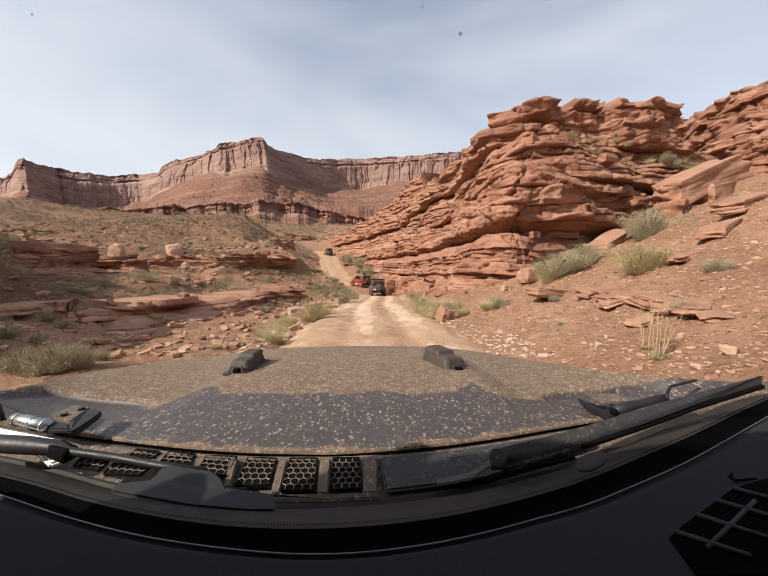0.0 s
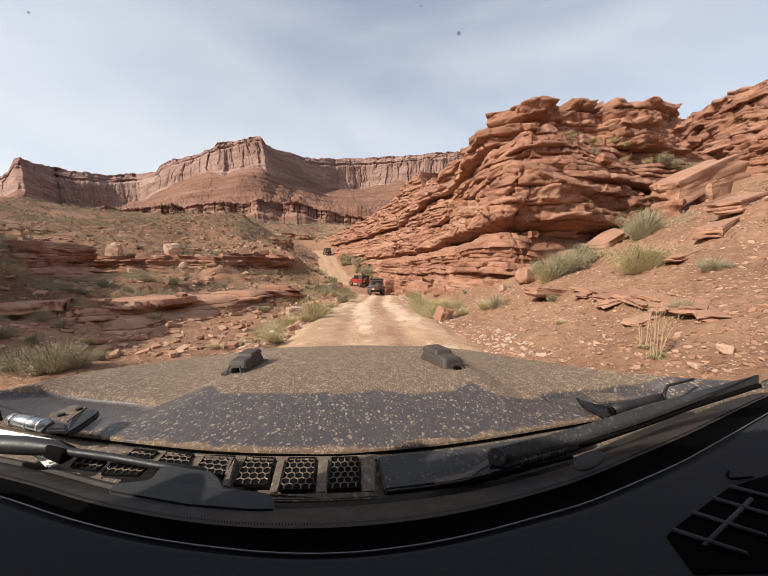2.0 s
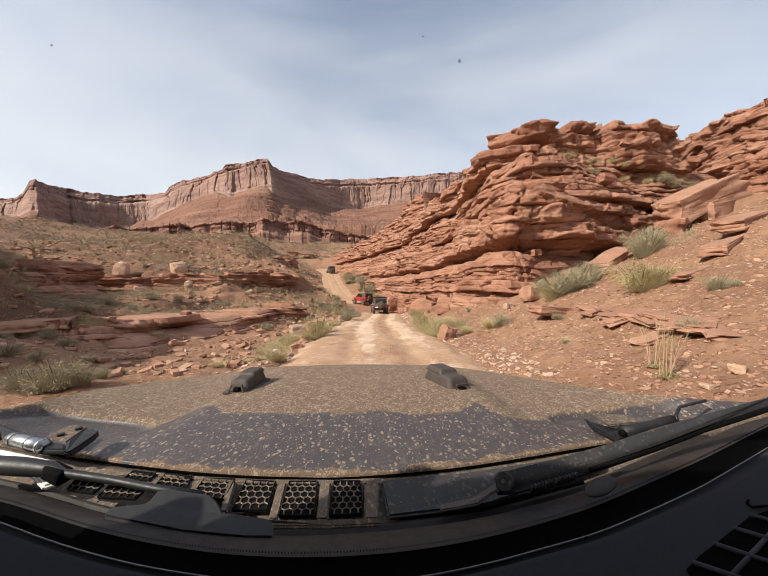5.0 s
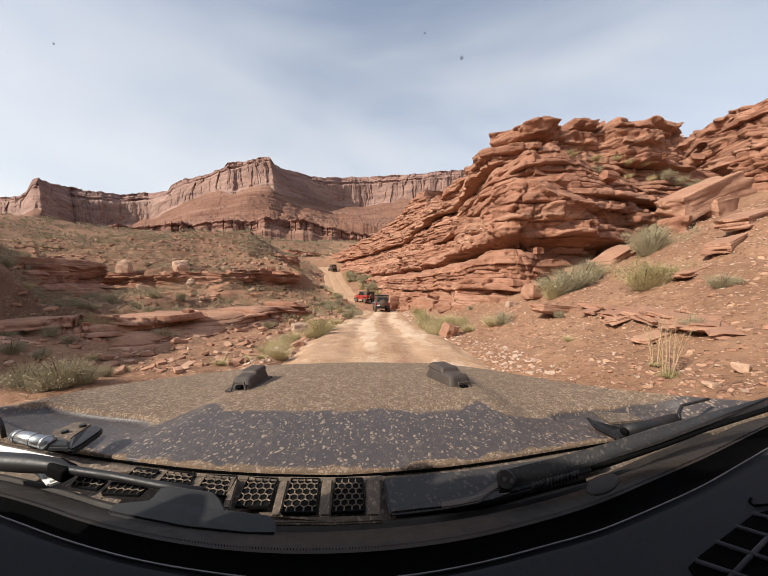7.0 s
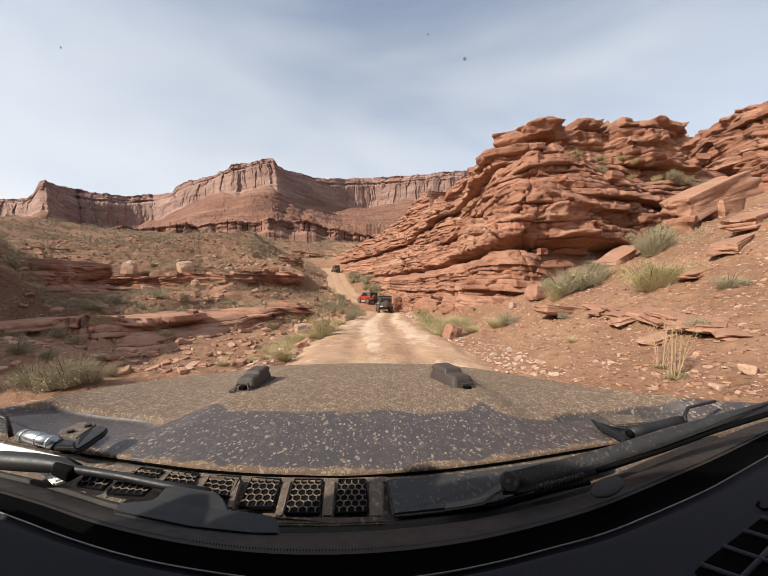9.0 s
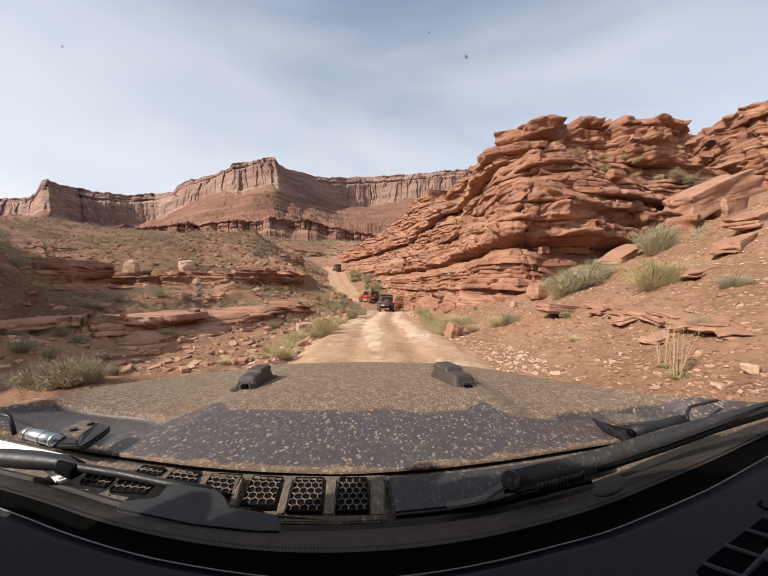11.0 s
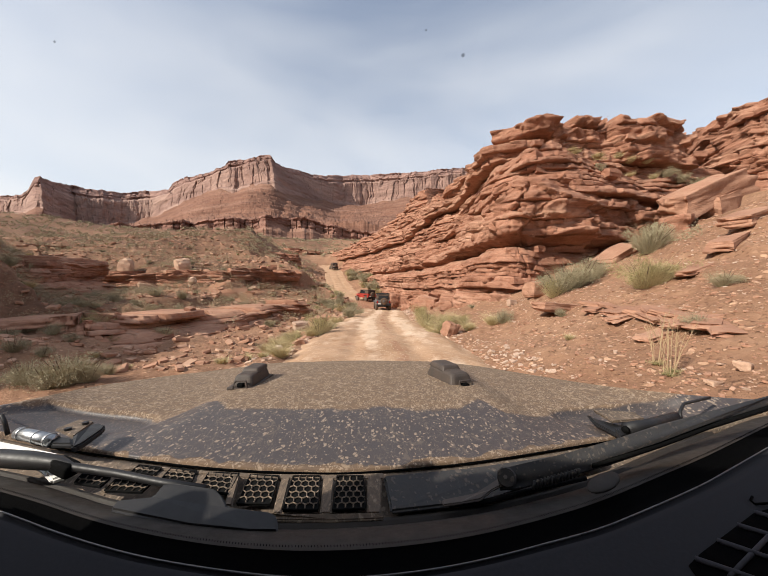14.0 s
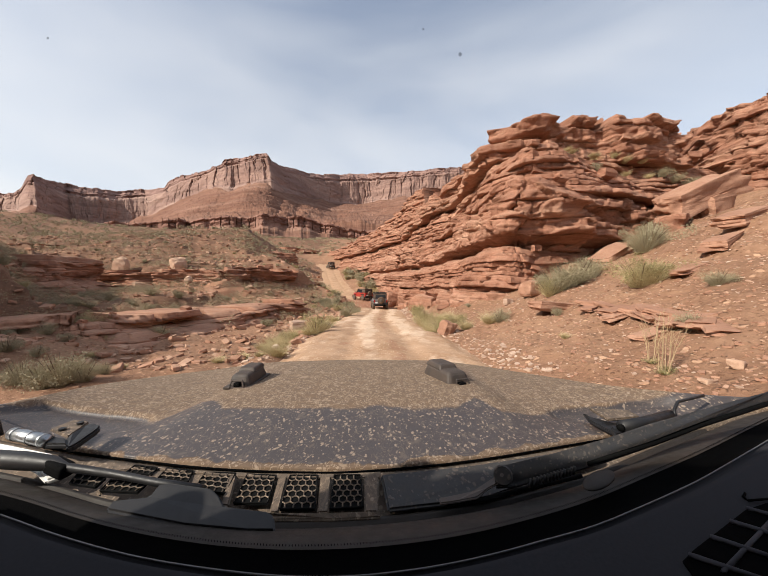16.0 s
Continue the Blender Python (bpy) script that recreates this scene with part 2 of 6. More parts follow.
def grid_mesh(name, pts, mat, soft=True, keep=None):
    """pts: rows x columns x 3; keep: which of the quads stay."""
    r, c = pts.shape[:2]
    i = (np.arange(r - 1)[:, None] * c + np.arange(c - 1)[None, :])
    if keep is not None:
        i = i[keep]
    i = i.ravel()
    quads = np.stack([i, i + 1, i + c + 1, i + c], 1)
    co = pts.reshape(-1, 3)
    if keep is not None:
        used, inverse = np.unique(quads, return_inverse=True)
        co, quads = co[used], inverse.reshape(quads.shape)
    me = bpy.data.meshes.new(name)
    me.vertices.add(len(co))
    me.vertices.foreach_set("co", co.ravel().astype(np.float32))
    me.loops.add(quads.size)
    me.loops.foreach_set("vertex_index", quads.ravel().astype(np.int32))
    me.polygons.add(len(quads))
    me.polygons.foreach_set("loop_start", np.arange(0, quads.size, 4, dtype=np.int32))
    if soft:
        me.polygons.foreach_set("use_smooth", np.ones(len(quads), bool))
    me.materials.append(mat)
    me.update(calc_edges=True)
    me.validate()
    return me


def thing(name, label, category, group="", kind="", data=None, at=(0, 0, 0), turn=0.0, scale=1.0):
    ob = new(name, data)
    ob.matrix_basis = Matrix.LocRotScale(at, Euler((0, 0, turn)), (scale, scale, scale))
    return tagged(ob, label, category, group, kind)


def part(name, bm, material, parent, label="", soft=False, at=None):
    """Links a bmesh, or a ready mesh, as one mesh object under a thing or a part."""
    if isinstance(bm, bpy.types.Mesh):
        me = bm
    else:
        me = bpy.data.meshes.new(name)
        bm.normal_update()
        bm.to_mesh(me)
        bm.free()
        if soft:
            me.polygons.foreach_set("use_smooth", [True] * len(me.polygons))
    if material and not me.materials:
        me.materials.append(material)
    ob = new(name, me)
    ob.parent = parent
    if at is not None:
        ob.matrix_basis = at
    if label:
        tagged(ob, label)
    return ob


def block(size, bevel=0.02, m=None, taper=None, segs=2):
    """A bevelled box; taper (x, y) scales its top."""
    bm = bmesh.new()
    bmesh.ops.create_cube(bm, size=1)
    for v in bm.verts:
        if taper and v.co.z > 0:
            v.co.x *= taper[0]
            v.co.y *= taper[1]
        v.co = Vector((v.co.x * size[0], v.co.y * size[1], v.co.z * size[2]))
    if bevel:
        bmesh.ops.bevel(bm, geom=bm.edges[:], offset=bevel, segments=segs, affect="EDGES", profile=0.6)
    if m:
        bm.transform(m)
    return bm


def tube(path, radii, sides=10):
    """A round bar along a path, radius by point."""
    bm = bmesh.new()
    rings = []
    path = [Vector(p) for p in path]
    for k, p in enumerate(path):
        d = (path[min(k + 1, len(path) - 1)] - path[max(k - 1, 0)]).normalized()
        a = d.cross(Vector((0, 0, 1)) if abs(d.z) < 0.9 else Vector((1, 0, 0))).normalized()
        b = d.cross(a)
        r = radii[k] if isinstance(radii, (list, tuple)) else radii
        rings.append([bm.verts.new(p + r * (math.cos(2 * math.pi * j / sides) * a + math.sin(2 * math.pi * j / sides) * b)) for j in range(sides)])
    for r0, r1 in zip(rings, rings[1:]):
        for j in range(sides):
            bm.faces.new((r0[j], r0[(j + 1) % sides], r1[(j + 1) % sides], r1[j]))
    bm.faces.new(rings[0][::-1])
    bm.faces.new(rings[-1])
    bmesh.ops.recalc_face_normals(bm, faces=bm.faces[:])
    return bm


def joined(*bms):
    out = bmesh.new()
    for b in bms:
        me = bpy.data.meshes.new("tmp")
        b.to_mesh(me)
        b.free()
        out.from_mesh(me)
        bpy.data.meshes.remove(me)
    return out


# ---- the lie of the land ----
ROAD_Y = [-60, 0, 6.3, 22, 37, 46, 52, 62, 78, 95, 108, 125]
ROAD_X = [3, 0.0, 0.08, -0.45, 0.1, -1.2, -3.6, -7.9, -11.6, -14.7, -22, -34]
ROAD_Z = [1.0, 0.0, 0.0, -0.85, -1.42, -1.5, -1.1, 0.35, 3.1, 6.1, 9.0, 11.0]


def road_line(y):
    ys = np.asarray(y, float)
    x = sum(np.interp(ys + d, ROAD_Y, ROAD_X) for d in (-4, -2, 0, 2, 4)) / 5
    z = sum(np.interp(ys + d, ROAD_Y, ROAD_Z) for d in (-4, -2, 0, 2, 4)) / 5
    return x, z


def terrain(x, y, rough=True):
    x, y = np.asarray(x, float), np.asarray(y, float)
    xr, zr = road_line(y)
    d = x - xr
    r = np.maximum(0, d - 2.0)
    steep = np.interp(y, [0, 8, 16, 26, 45, 100], [0.46, 0.46, 0.40, 0.5, 0.4, 0.3])
    rise = steep * (r - 0.8 * (1 - np.exp(-r / 0.8)))
    rise = 11 * (1 - np.exp(-rise / 11 - (rise / 14) ** 2))
    w = np.maximum(0, -d - 2.2)
    drop = np.interp(y, [0, 10, 25, 36, 200], [0.7, 0.85, 0.55, 0.1, 0.0]) * smooth(w, 0, 2.2)
    drop = drop - 0.6 * smooth(-x, 10.0, 14.5) * smooth(y, 8.5, 12) * (1 - smooth(y, 26, 36))
    foot = np.interp(x, [-60, -18, -4, 5], [24, 24, 46, 50])
    toe = np.minimum(foot, np.interp(x, [-60, -18, -12, -8.5, -4, 5], [13, 15, 19, 31, 46, 50]))
    ramp = np.clip((y - toe) / (foot + 15.4 - toe), 0, 1)
    hill = np.where(y < foot + 15.4, 2.7 * ramp ** 1.1, np.interp(y - foot, [15.4, 17.4, 66, 95], [2.7, 5.1, 12.2, 13.4]))
    bank = np.interp(y, [6, 14], [1.75, 1.15]) * np.maximum(0, -x - np.maximum(0.94 * y + 1.2, np.interp(y, [0, 7], [15.2, 17.6]) + 0.15 * np.maximum(0, -y)) + 1.2 * vnoise(x * 0.12, y * 0.12, 0, 61))
    tall = np.interp(y, [5, 14], [20, 11])
    bank = tall * (1 - np.exp(-bank / tall - (bank / tall / 1.2) ** 2)) * (1 - smooth(y, 45, 75)) * smooth(y, -70, -40)
    bank = bank + 6 * smooth(-x - 1.27 * y - 3, 0, 12) * smooth(y, 16, 24) * (1 - smooth(y, 40, 60))
    up = np.maximum(hill, bank) + 0.4 * np.minimum(hill, bank) * np.exp(-np.abs(hill - bank))
    cap = np.interp(y, [45, 62], [0.62, 0.3]) * w + np.interp(y, [45, 62], [0.05, 0.014]) * w * w
    up = up * cap / (up + cap + 1e-6) * 1.0 + 0.0
    up = np.where(w > 0, np.maximum(up, np.minimum(np.maximum(hill, bank), cap) * 0.92), 0)
    z = zr + rise - drop + up + smooth(w, 7, 13) * smooth(y, 9, 16) * (1 - smooth(y, 90, 110)) * (0.75 * fbm(x * 0.11, y * 0.13, 0, 3, 67) + 0.2 * fbm(x * 0.5, y * 0.6, 0, 2, 68))
    dist = np.hypot(x, y)
    far = np.interp(dist, [90, 140, 200, 330, 420, 1000, 3600], [12.5, 13.5, 18, 46, 58, 100, 110])
    far = np.where(y > 0.1 * np.abs(x), far, np.minimum(far, 14))
    k = smooth(dist, 100, 135)
    z = z * (1 - k) + far * k
    z = z - 0.16 * (1 - smooth(np.abs(d), 1.9, 2.5)) * (1 - k)
    if rough:
        off = smooth(np.abs(d), 1.9, 3.2)
        near = 1 - k
        z = z + off * near * (0.16 * fbm(x * 0.35, y * 0.35, 0, 4, 5) + 0.05 * fbm(x * 2.1, y * 2.1, 0, 3, 9))
        terr = smooth(w, 6, 14) * near
        ph = z / 1.1 + 0.5 * fbm(x * 0.05, y * 0.05, 0, 3, 3)
        fr = ph - np.floor(ph)
        z = z + terr * 0.5 * (smooth(fr, 0.25, 0.5) - fr)
        terr = smooth(r, 3, 7) * near
        ph = z / 0.75 + 0.6 * fbm(x * 0.12, y * 0.12, 0, 3, 4)
        fr = ph - np.floor(ph)
        z = z + terr * 0.22 * (smooth(fr, 0.3, 0.55) - fr)
        z = z + smooth(dist, 100, 300) * 3.0 * fbm(x * 0.02, y * 0.02, 0, 4, 6)
    return z


def ground_sheet():
    inner = np.linspace(-62, 62, 760)
    outer = np.linspace(64, 296, 60)
    ang = np.radians(np.concatenate([inner, outer, [298]]))
    rad = np.concatenate([[0.05, 0.8, 1.5], np.geomspace(2.2, 3600, 440)])
    a, r = np.meshgrid(ang, rad)
    x, y = r * np.sin(a), r * np.cos(a)
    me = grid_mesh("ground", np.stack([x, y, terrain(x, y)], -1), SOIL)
    # shade painted into the soil colour on the hillside across the wash
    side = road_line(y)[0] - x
    hill_shade = smooth(side + 2.0 * fbm(x * 0.2, y * 0.2, 0, 3, 90), 11, 18) * (1 - 0.2 * smooth(np.hypot(x, y), 110, 160)) * np.clip(0.8 + 0.35 * fbm(x * 0.08, y * 0.08, 0, 3, 92), 0, 1)
    me.attributes.new("hill_shade", "FLOAT", "POINT").data.foreach_set("value", hill_shade.ravel().astype(np.float32))
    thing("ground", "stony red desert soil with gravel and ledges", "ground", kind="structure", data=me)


def road_strip():
    ys = np.concatenate([np.linspace(-58, -2.2, 60), np.geomspace(4.0, 128, 560) - 6.0])
    v = np.linspace(-2.45, 2.45, 50)
    yy, vv = np.meshgrid(ys, v, indexing="ij")
    xr, zr = road_line(yy)
    wide = np.interp(yy, [45, 65], [1, 1.25]) + 0.05 * fbm(yy * 0.3, vv * 0, 0, 3, 31)
    x = xr + vv * wide
    z = zr + 0.05 - 0.13 * smooth(np.abs(vv) + 0.15 * fbm(x * 1.5, yy * 1.5, 0, 2, 34), 1.8, 2.45)
    for c in (-0.82, 0.78):
        z = z - 0.055 * np.exp(-((vv - c - 0.1 * vnoise(yy * 0.15, 0, 0, 7)) / 0.26) ** 2)
    z = z + 0.035 * fbm(x * 0.8, yy * 0.8, 0, 4, 12) + 0.012 * fbm(x * 5, yy * 5, 0, 3, 13)
    me = grid_mesh("road", np.stack([x, yy, z], -1), ROAD)
    drift = vv - 0.12 * vnoise(yy * 0.15, 0, 0, 7)
    packed = 0.75 * np.exp(-((drift + 0.35) / 0.42) ** 2) + 0.6 * np.exp(-((drift - 1.25) / 0.4) ** 2) + 0.35 * np.exp(-((drift + 1.5) / 0.3) ** 2)
    packed = packed - 0.5 * np.exp(-((drift - 0.35) / 0.22) ** 2) + 0.3 * fbm(x * 0.9, yy * 0.25, 0, 4, 15) + 0.35 * fbm(x * 3.1, yy * 1.2, 0, 3, 16) + 0.1
    packed = packed * (1 - 0.75 * smooth(yy, 46, 58))
    packed = packed - 2.2 * smooth(yy, 37, 42) * (1 - smooth(yy, 49, 54))
    layer = me.attributes.new("packed", "FLOAT", "POINT")
    layer.data.foreach_set("value", packed.ravel().astype(np.float32))
    thing("road", "pale tan graded dirt road with wheel ruts", "road", kind="structure", data=me)


def wash_strip():
    """The dry wash's sandy bed, which the road fords."""
    line = np.array([(-34, 31), (-24, 33), (-15, 36.5), (-8, 40), (-2, 43), (2, 43.5), (8, 41)])
    s = np.linspace(0, 1, 160)
    k = np.linspace(0, 1, len(line))
    cx, cy = np.interp(s, k, line[:, 0]), np.interp(s, k, line[:, 1])
    v = np.linspace(-1, 1, 24)
    half = (2.3 + 0.7 * fbm(s * 9, 0, 0, 3, 41))[:, None]
    X, Y = cx[:, None] - 0.35 * v * half, cy[:, None] + 0.93 * v * half
    z = terrain(X, Y) + 0.07 - 0.2 * np.abs(v) ** 4 + 0.03 * fbm(X, Y, 0, 3, 43)
    thing("wash_bed", "damp red sand bed of the dry wash", "sand", kind="structure", data=grid_mesh("wash_bed", np.stack([X, Y, z], -1), WASH))


ground_sheet()
road_strip()
wash_strip()


# ---- layered rock ----
def resample(plan, steps, fan):
    """Points about one step apart along a rounded line, with outward normals that fan out evenly over fan metres at its corners."""
    p = np.asarray(plan, float)
    seg = np.hypot(*np.diff(p, axis=0).T)
    s = np.concatenate([[0], np.cumsum(seg)])
    t = [0.0]
    while t[-1] < s[-1]:
        x, y = np.interp(t[-1], s, p[:, 0]), np.interp(t[-1], s, p[:, 1])
        t.append(t[-1] + max(steps[0], steps[1] * math.hypot(x, y)))
    t = np.array(t)
    x = sum(np.interp(np.clip(t + d, 0, s[-1]), s, p[:, 0]) for d in (-1.2, -0.5, 0, 0.5, 1.2)) / 5
    y = sum(np.interp(np.clip(t + d, 0, s[-1]), s, p[:, 1]) for d in (-1.2, -0.5, 0, 0.5, 1.2)) / 5
    even = np.linspace(0, s[-1], 600)
    ex, ey = np.gradient(np.interp(even, t, x)), np.gradient(np.interp(even, t, y))
    dx = sum(np.interp(np.clip(t + d * fan, 0, s[-1]), even, ex) for d in np.linspace(-1, 1, 21))
    dy = sum(np.interp(np.clip(t + d * fan, 0, s[-1]), even, ey) for d in np.linspace(-1, 1, 21))
    ln = np.hypot(dx, dy) + 1e-9
    return t, x, y, dy / ln, -dx / ln


def facets(u, v, seed):
    """Broken rock in unit cells: each cell's own step and slant, and how near its crack runs."""
    u, v = np.broadcast_arrays(np.asarray(u, float), np.asarray(v, float))
    iu, iv = np.floor(u).astype(np.int64), np.floor(v).astype(np.int64)
    first, second = np.full(u.shape, 9.0), np.full(u.shape, 9.0)
    step = np.zeros(u.shape)
    for a in (-1, 0, 1):
        for b in (-1, 0, 1):
            cu, cv = iu + a, iv + b
            du = u - cu - 0.5 - 0.42 * lattice(cu, cv, 1, seed)
            dv = v - cv - 0.5 - 0.42 * lattice(cu, cv, 2, seed)
            d = np.abs(du) + np.abs(dv) + 0.35 * np.maximum(np.abs(du), np.abs(dv))
            val = lattice(cu, cv, 3, seed) + 0.8 * du * lattice(cu, cv, 4, seed) + 0.8 * dv * lattice(cu, cv, 5, seed)
            near = d < first
            second = np.where(near, first, np.minimum(second, d))
            step = np.where(near, val, step)
            first = np.where(near, d, first)
    return step, second - first


def joints(t, width, seed):
    """Blocks along a bed: each one's own step and slant, and how near its joint is, in widths."""
    u = np.asarray(t, float) / width
    i = np.floor(u).astype(np.int64)
    first, second, step = np.full(u.shape, 9.0), np.full(u.shape, 9.0), np.zeros(u.shape)
    for a in (-1, 0, 1):
        c = i + a
        du = u - c - 0.5 - 0.46 * lattice(c, 7, 1, seed)
        d = np.abs(du)
        val = lattice(c, 7, 2, seed) + 0.7 * du * lattice(c, 7, 3, seed)
        near = d < first
        second = np.where(near, first, np.minimum(second, d))
        step = np.where(near, val, step)
        first = np.where(near, d, first)
    return step, second - first


def bed(rng, t, x, y, nx, ny, z0, z1, out, tops, depth, jut, blockiness, seed, dip=0.0, lean=0.0):
    """One bed of rock: a rough-faced slab broken into blocks, cut off where the outcrop's top lies lower."""
    n = len(t)
    face = out + jut * 0.5 * fbm(t * 0.45, seed * 3.7, z0 * 0.3, 3, seed)
    h = z1 - z0
    zb = z0 + dip * (x - 6) + 0.2 * fbm(t * 0.16, z0 * 0.12, 0, 3, 90) + 0.04 * fbm(t * 1.3, z0, 0, 2, 91)
    alive = zb < tops
    runs = np.flatnonzero(np.diff(np.concatenate([[0], alive.astype(int), [0]])))
    for a, b in zip(runs[::2], runs[1::2]):
        if b - a < 9:
            alive[a:b] = False
            continue
        inner = np.minimum(np.arange(b - a) if a > 0 else 99, np.arange(b - a)[::-1] if b < n else 99)
        face[a:b] -= depth * np.clip(1 - inner / 3.0, 0, 1) ** 2
    steps = max(4, min(18, int(h / 0.06)))
    prof = [(-depth, 0.0), (-0.09, 0.0)] + [(0.0, v) for v in np.linspace(0.05, 0.97, steps)] + [(-0.03, 1.0), (-depth, 1.0)]
    rows = []
    for k, (o, v) in enumerate(prof):
        inner = 0 < k < len(prof) - 1
        zz = zb + h * v + (0.03 * h * vnoise(t * 1.7, v * 3, z0, seed + 4) if inner else 0)
        wide = 1.5 * blockiness * (0.6 + 0.8 * min(1.0, h))
        pier, cleft = joints(t + 0.35 * zz + 0.5 * vnoise(t * 0.4, zz * 0.5, 0, 640), 4.4 * blockiness, 650)
        block_step, joint = joints(t + 0.08 * vnoise(t, zz * 4, 0, 642), wide, seed + 652)
        skew = t + 0.45 * zz + 0.4 * vnoise(t * 0.5, zz * 0.6, 0, 641)
        big, rift = facets(skew / (2.1 * blockiness), (zz + 0.25 * vnoise(t * 0.4, zz * 0.3, 0, 647)) / (1.15 * max(1.0, 0.6 * blockiness)), 651)
        mid, chink = facets((t - 0.5 * zz) / (0.8 * blockiness), zz / (0.45 * max(1.0, 0.6 * blockiness)), 653)
        layer = np.floor((zz + 0.06 * vnoise(t * 0.35, zz * 0.4, 0, 644)) / 0.13).astype(np.int64)
        lamina = lattice(layer, 3 + 0 * layer, 5, 645) * (0.55 + 0.45 * vnoise(t * 0.5, layer * 1.7, 0, 646))
        worn = 0.05 * h * (1 - min(1.0, 5 * min(v, 1 - v))) ** 2
        rug = jut * (1.2 * pier + 1.0 * big + 0.45 * mid + 0.5 * block_step)
        rug = rug - jut * (0.7 * (1 - smooth(cleft, 0.0, 0.05)) + 0.55 * (1 - smooth(rift, 0.0, 0.06)) + 0.3 * (1 - smooth(chink, 0.0, 0.08)) + 0.35 * (1 - smooth(joint, 0.0, 0.09)))
        rug = rug - worn + 0.32 * jut * lamina + 0.03 * vnoise(zz * 9.0, seed * 1.7, t * 0.15, 401) + 0.03 * fbm(t * 2.4, zz * 4.0, 0, 3, seed + 2)
        f = face + o - lean * v + (rug if inner else 0)
        rows.append(np.stack([x + nx * f, y + ny * f, zz], -1))
    pts = np.stack(rows)
    return pts, np.broadcast_to(alive[None, :-1], (len(prof) - 1, n - 1))


def outcrop(base, plan, beds, setback, top, steps, depth, mat, jut=0.16, blockiness=1.0, seed=1, dip=0.0, fan=3.0, rubble=1.2, ragged=0.35, bays=0.0):
    """A stepped cliff of rock beds; setback(h, t) and top(t) shape it. Every bed is a part."""
    rng = random.Random(seed)
    t, x, y, nx, ny = resample(plan, steps, fan)
    for k, (z0, z1) in enumerate(zip(beds, beds[1:])):
        tops = top(t, x, y) + ragged * fbm(t * 0.3, 0.5, 0, 3, seed + 50)
        if not np.any(z0 < tops):
            continue
        gone = -setback(z0, t, x, y) + (rng.choice((-1.6, -0.8, -0.2, 0.3)) if z1 - z0 < 0.4 else rng.choice((-0.2, 0.3, 0.7))) * jut + 0.9 * jut * vnoise(t * 0.17, k * 1.9, 0, seed + 60) + 0.6 * jut * vnoise(t * 0.7, k * 2.3, 0, seed + 61) + bays * fbm(t * 0.12 + 0.1 * z0, z0 * 0.16, 0, 2, 700)
        lean = 0.8 * (setback(z1, t, x, y) - setback(z0, t, x, y))
        pts, keep = bed(rng, t, x, y, nx, ny, z0, z1 + 0.02, gone, tops, depth, jut * (0.7 + 0.8 * min(1, z1 - z0)), blockiness, seed * 100 + k * 7, dip, lean)
        part("ledge", grid_mesh("ledge", pts, mat, soft=False, keep=keep), mat, base)
        for _ in range(int(rubble * len(t) / 100)):
            i = rng.randrange(4, len(t) - 4)
            if keep[0, i - 3] and keep[0, i + 3]:
                RUBBLE.append((*(pts[-2, i] + np.array([nx[i], ny[i], 0]) * rng.uniform(-0.5, 0.12)), (rng.uniform(0.35, 0.6) if rng.random() < 0.08 else rng.uniform(0.10, 0.34)) * (1 + 0.012 * y[i])))


def stack(z, groups, seed):
    rng = random.Random(seed)
    out = [z]
    for top, lo, hi in groups:
        while out[-1] < top:
            out.append(out[-1] + rng.uniform(lo, hi))
    return out


RUBBLE = []

# the tall layered bluff beside the road, a long ridge that runs on to the far crest, in four tiers
bluff = thing("sandstone_bluff", "tall bluff of layered red sandstone ledges beside the road", "rock")
RIDGE = [(-30, 125), (-19, 106), (-12, 90), (-6.2, 74), (-0.8, 58), (2.6, 45), (3.2, 38)]
RIDGE_IN = [(-28, 126), (-17.6, 106), (-10.6, 90), (-4.8, 74.5), (0.6, 58.5), (3.7, 45.5), (4.2, 38)]
RIDGE_TOP = [(-26, 127), (-16.6, 107), (-9.6, 91), (-3.8, 75), (1.6, 59), (4.6, 46), (5.0, 38)]


def ridge_top(t, x, y):
    return np.interp(y, [21.5, 25, 31, 35, 37, 40, 42, 46, 48, 51, 55, 58, 63, 72, 90, 100, 125], [10.4, 10.8, 11.2, 10.9, 11.9, 12.1, 12.0, 12.9, 13.9, 16.4, 16.6, 15.8, 14.6, 13.8, 13.2, 12.6, 13])


def wander(t, z, amp=0.5):
    return amp * vnoise(t * 0.22, z * 0.35, 0, 77)


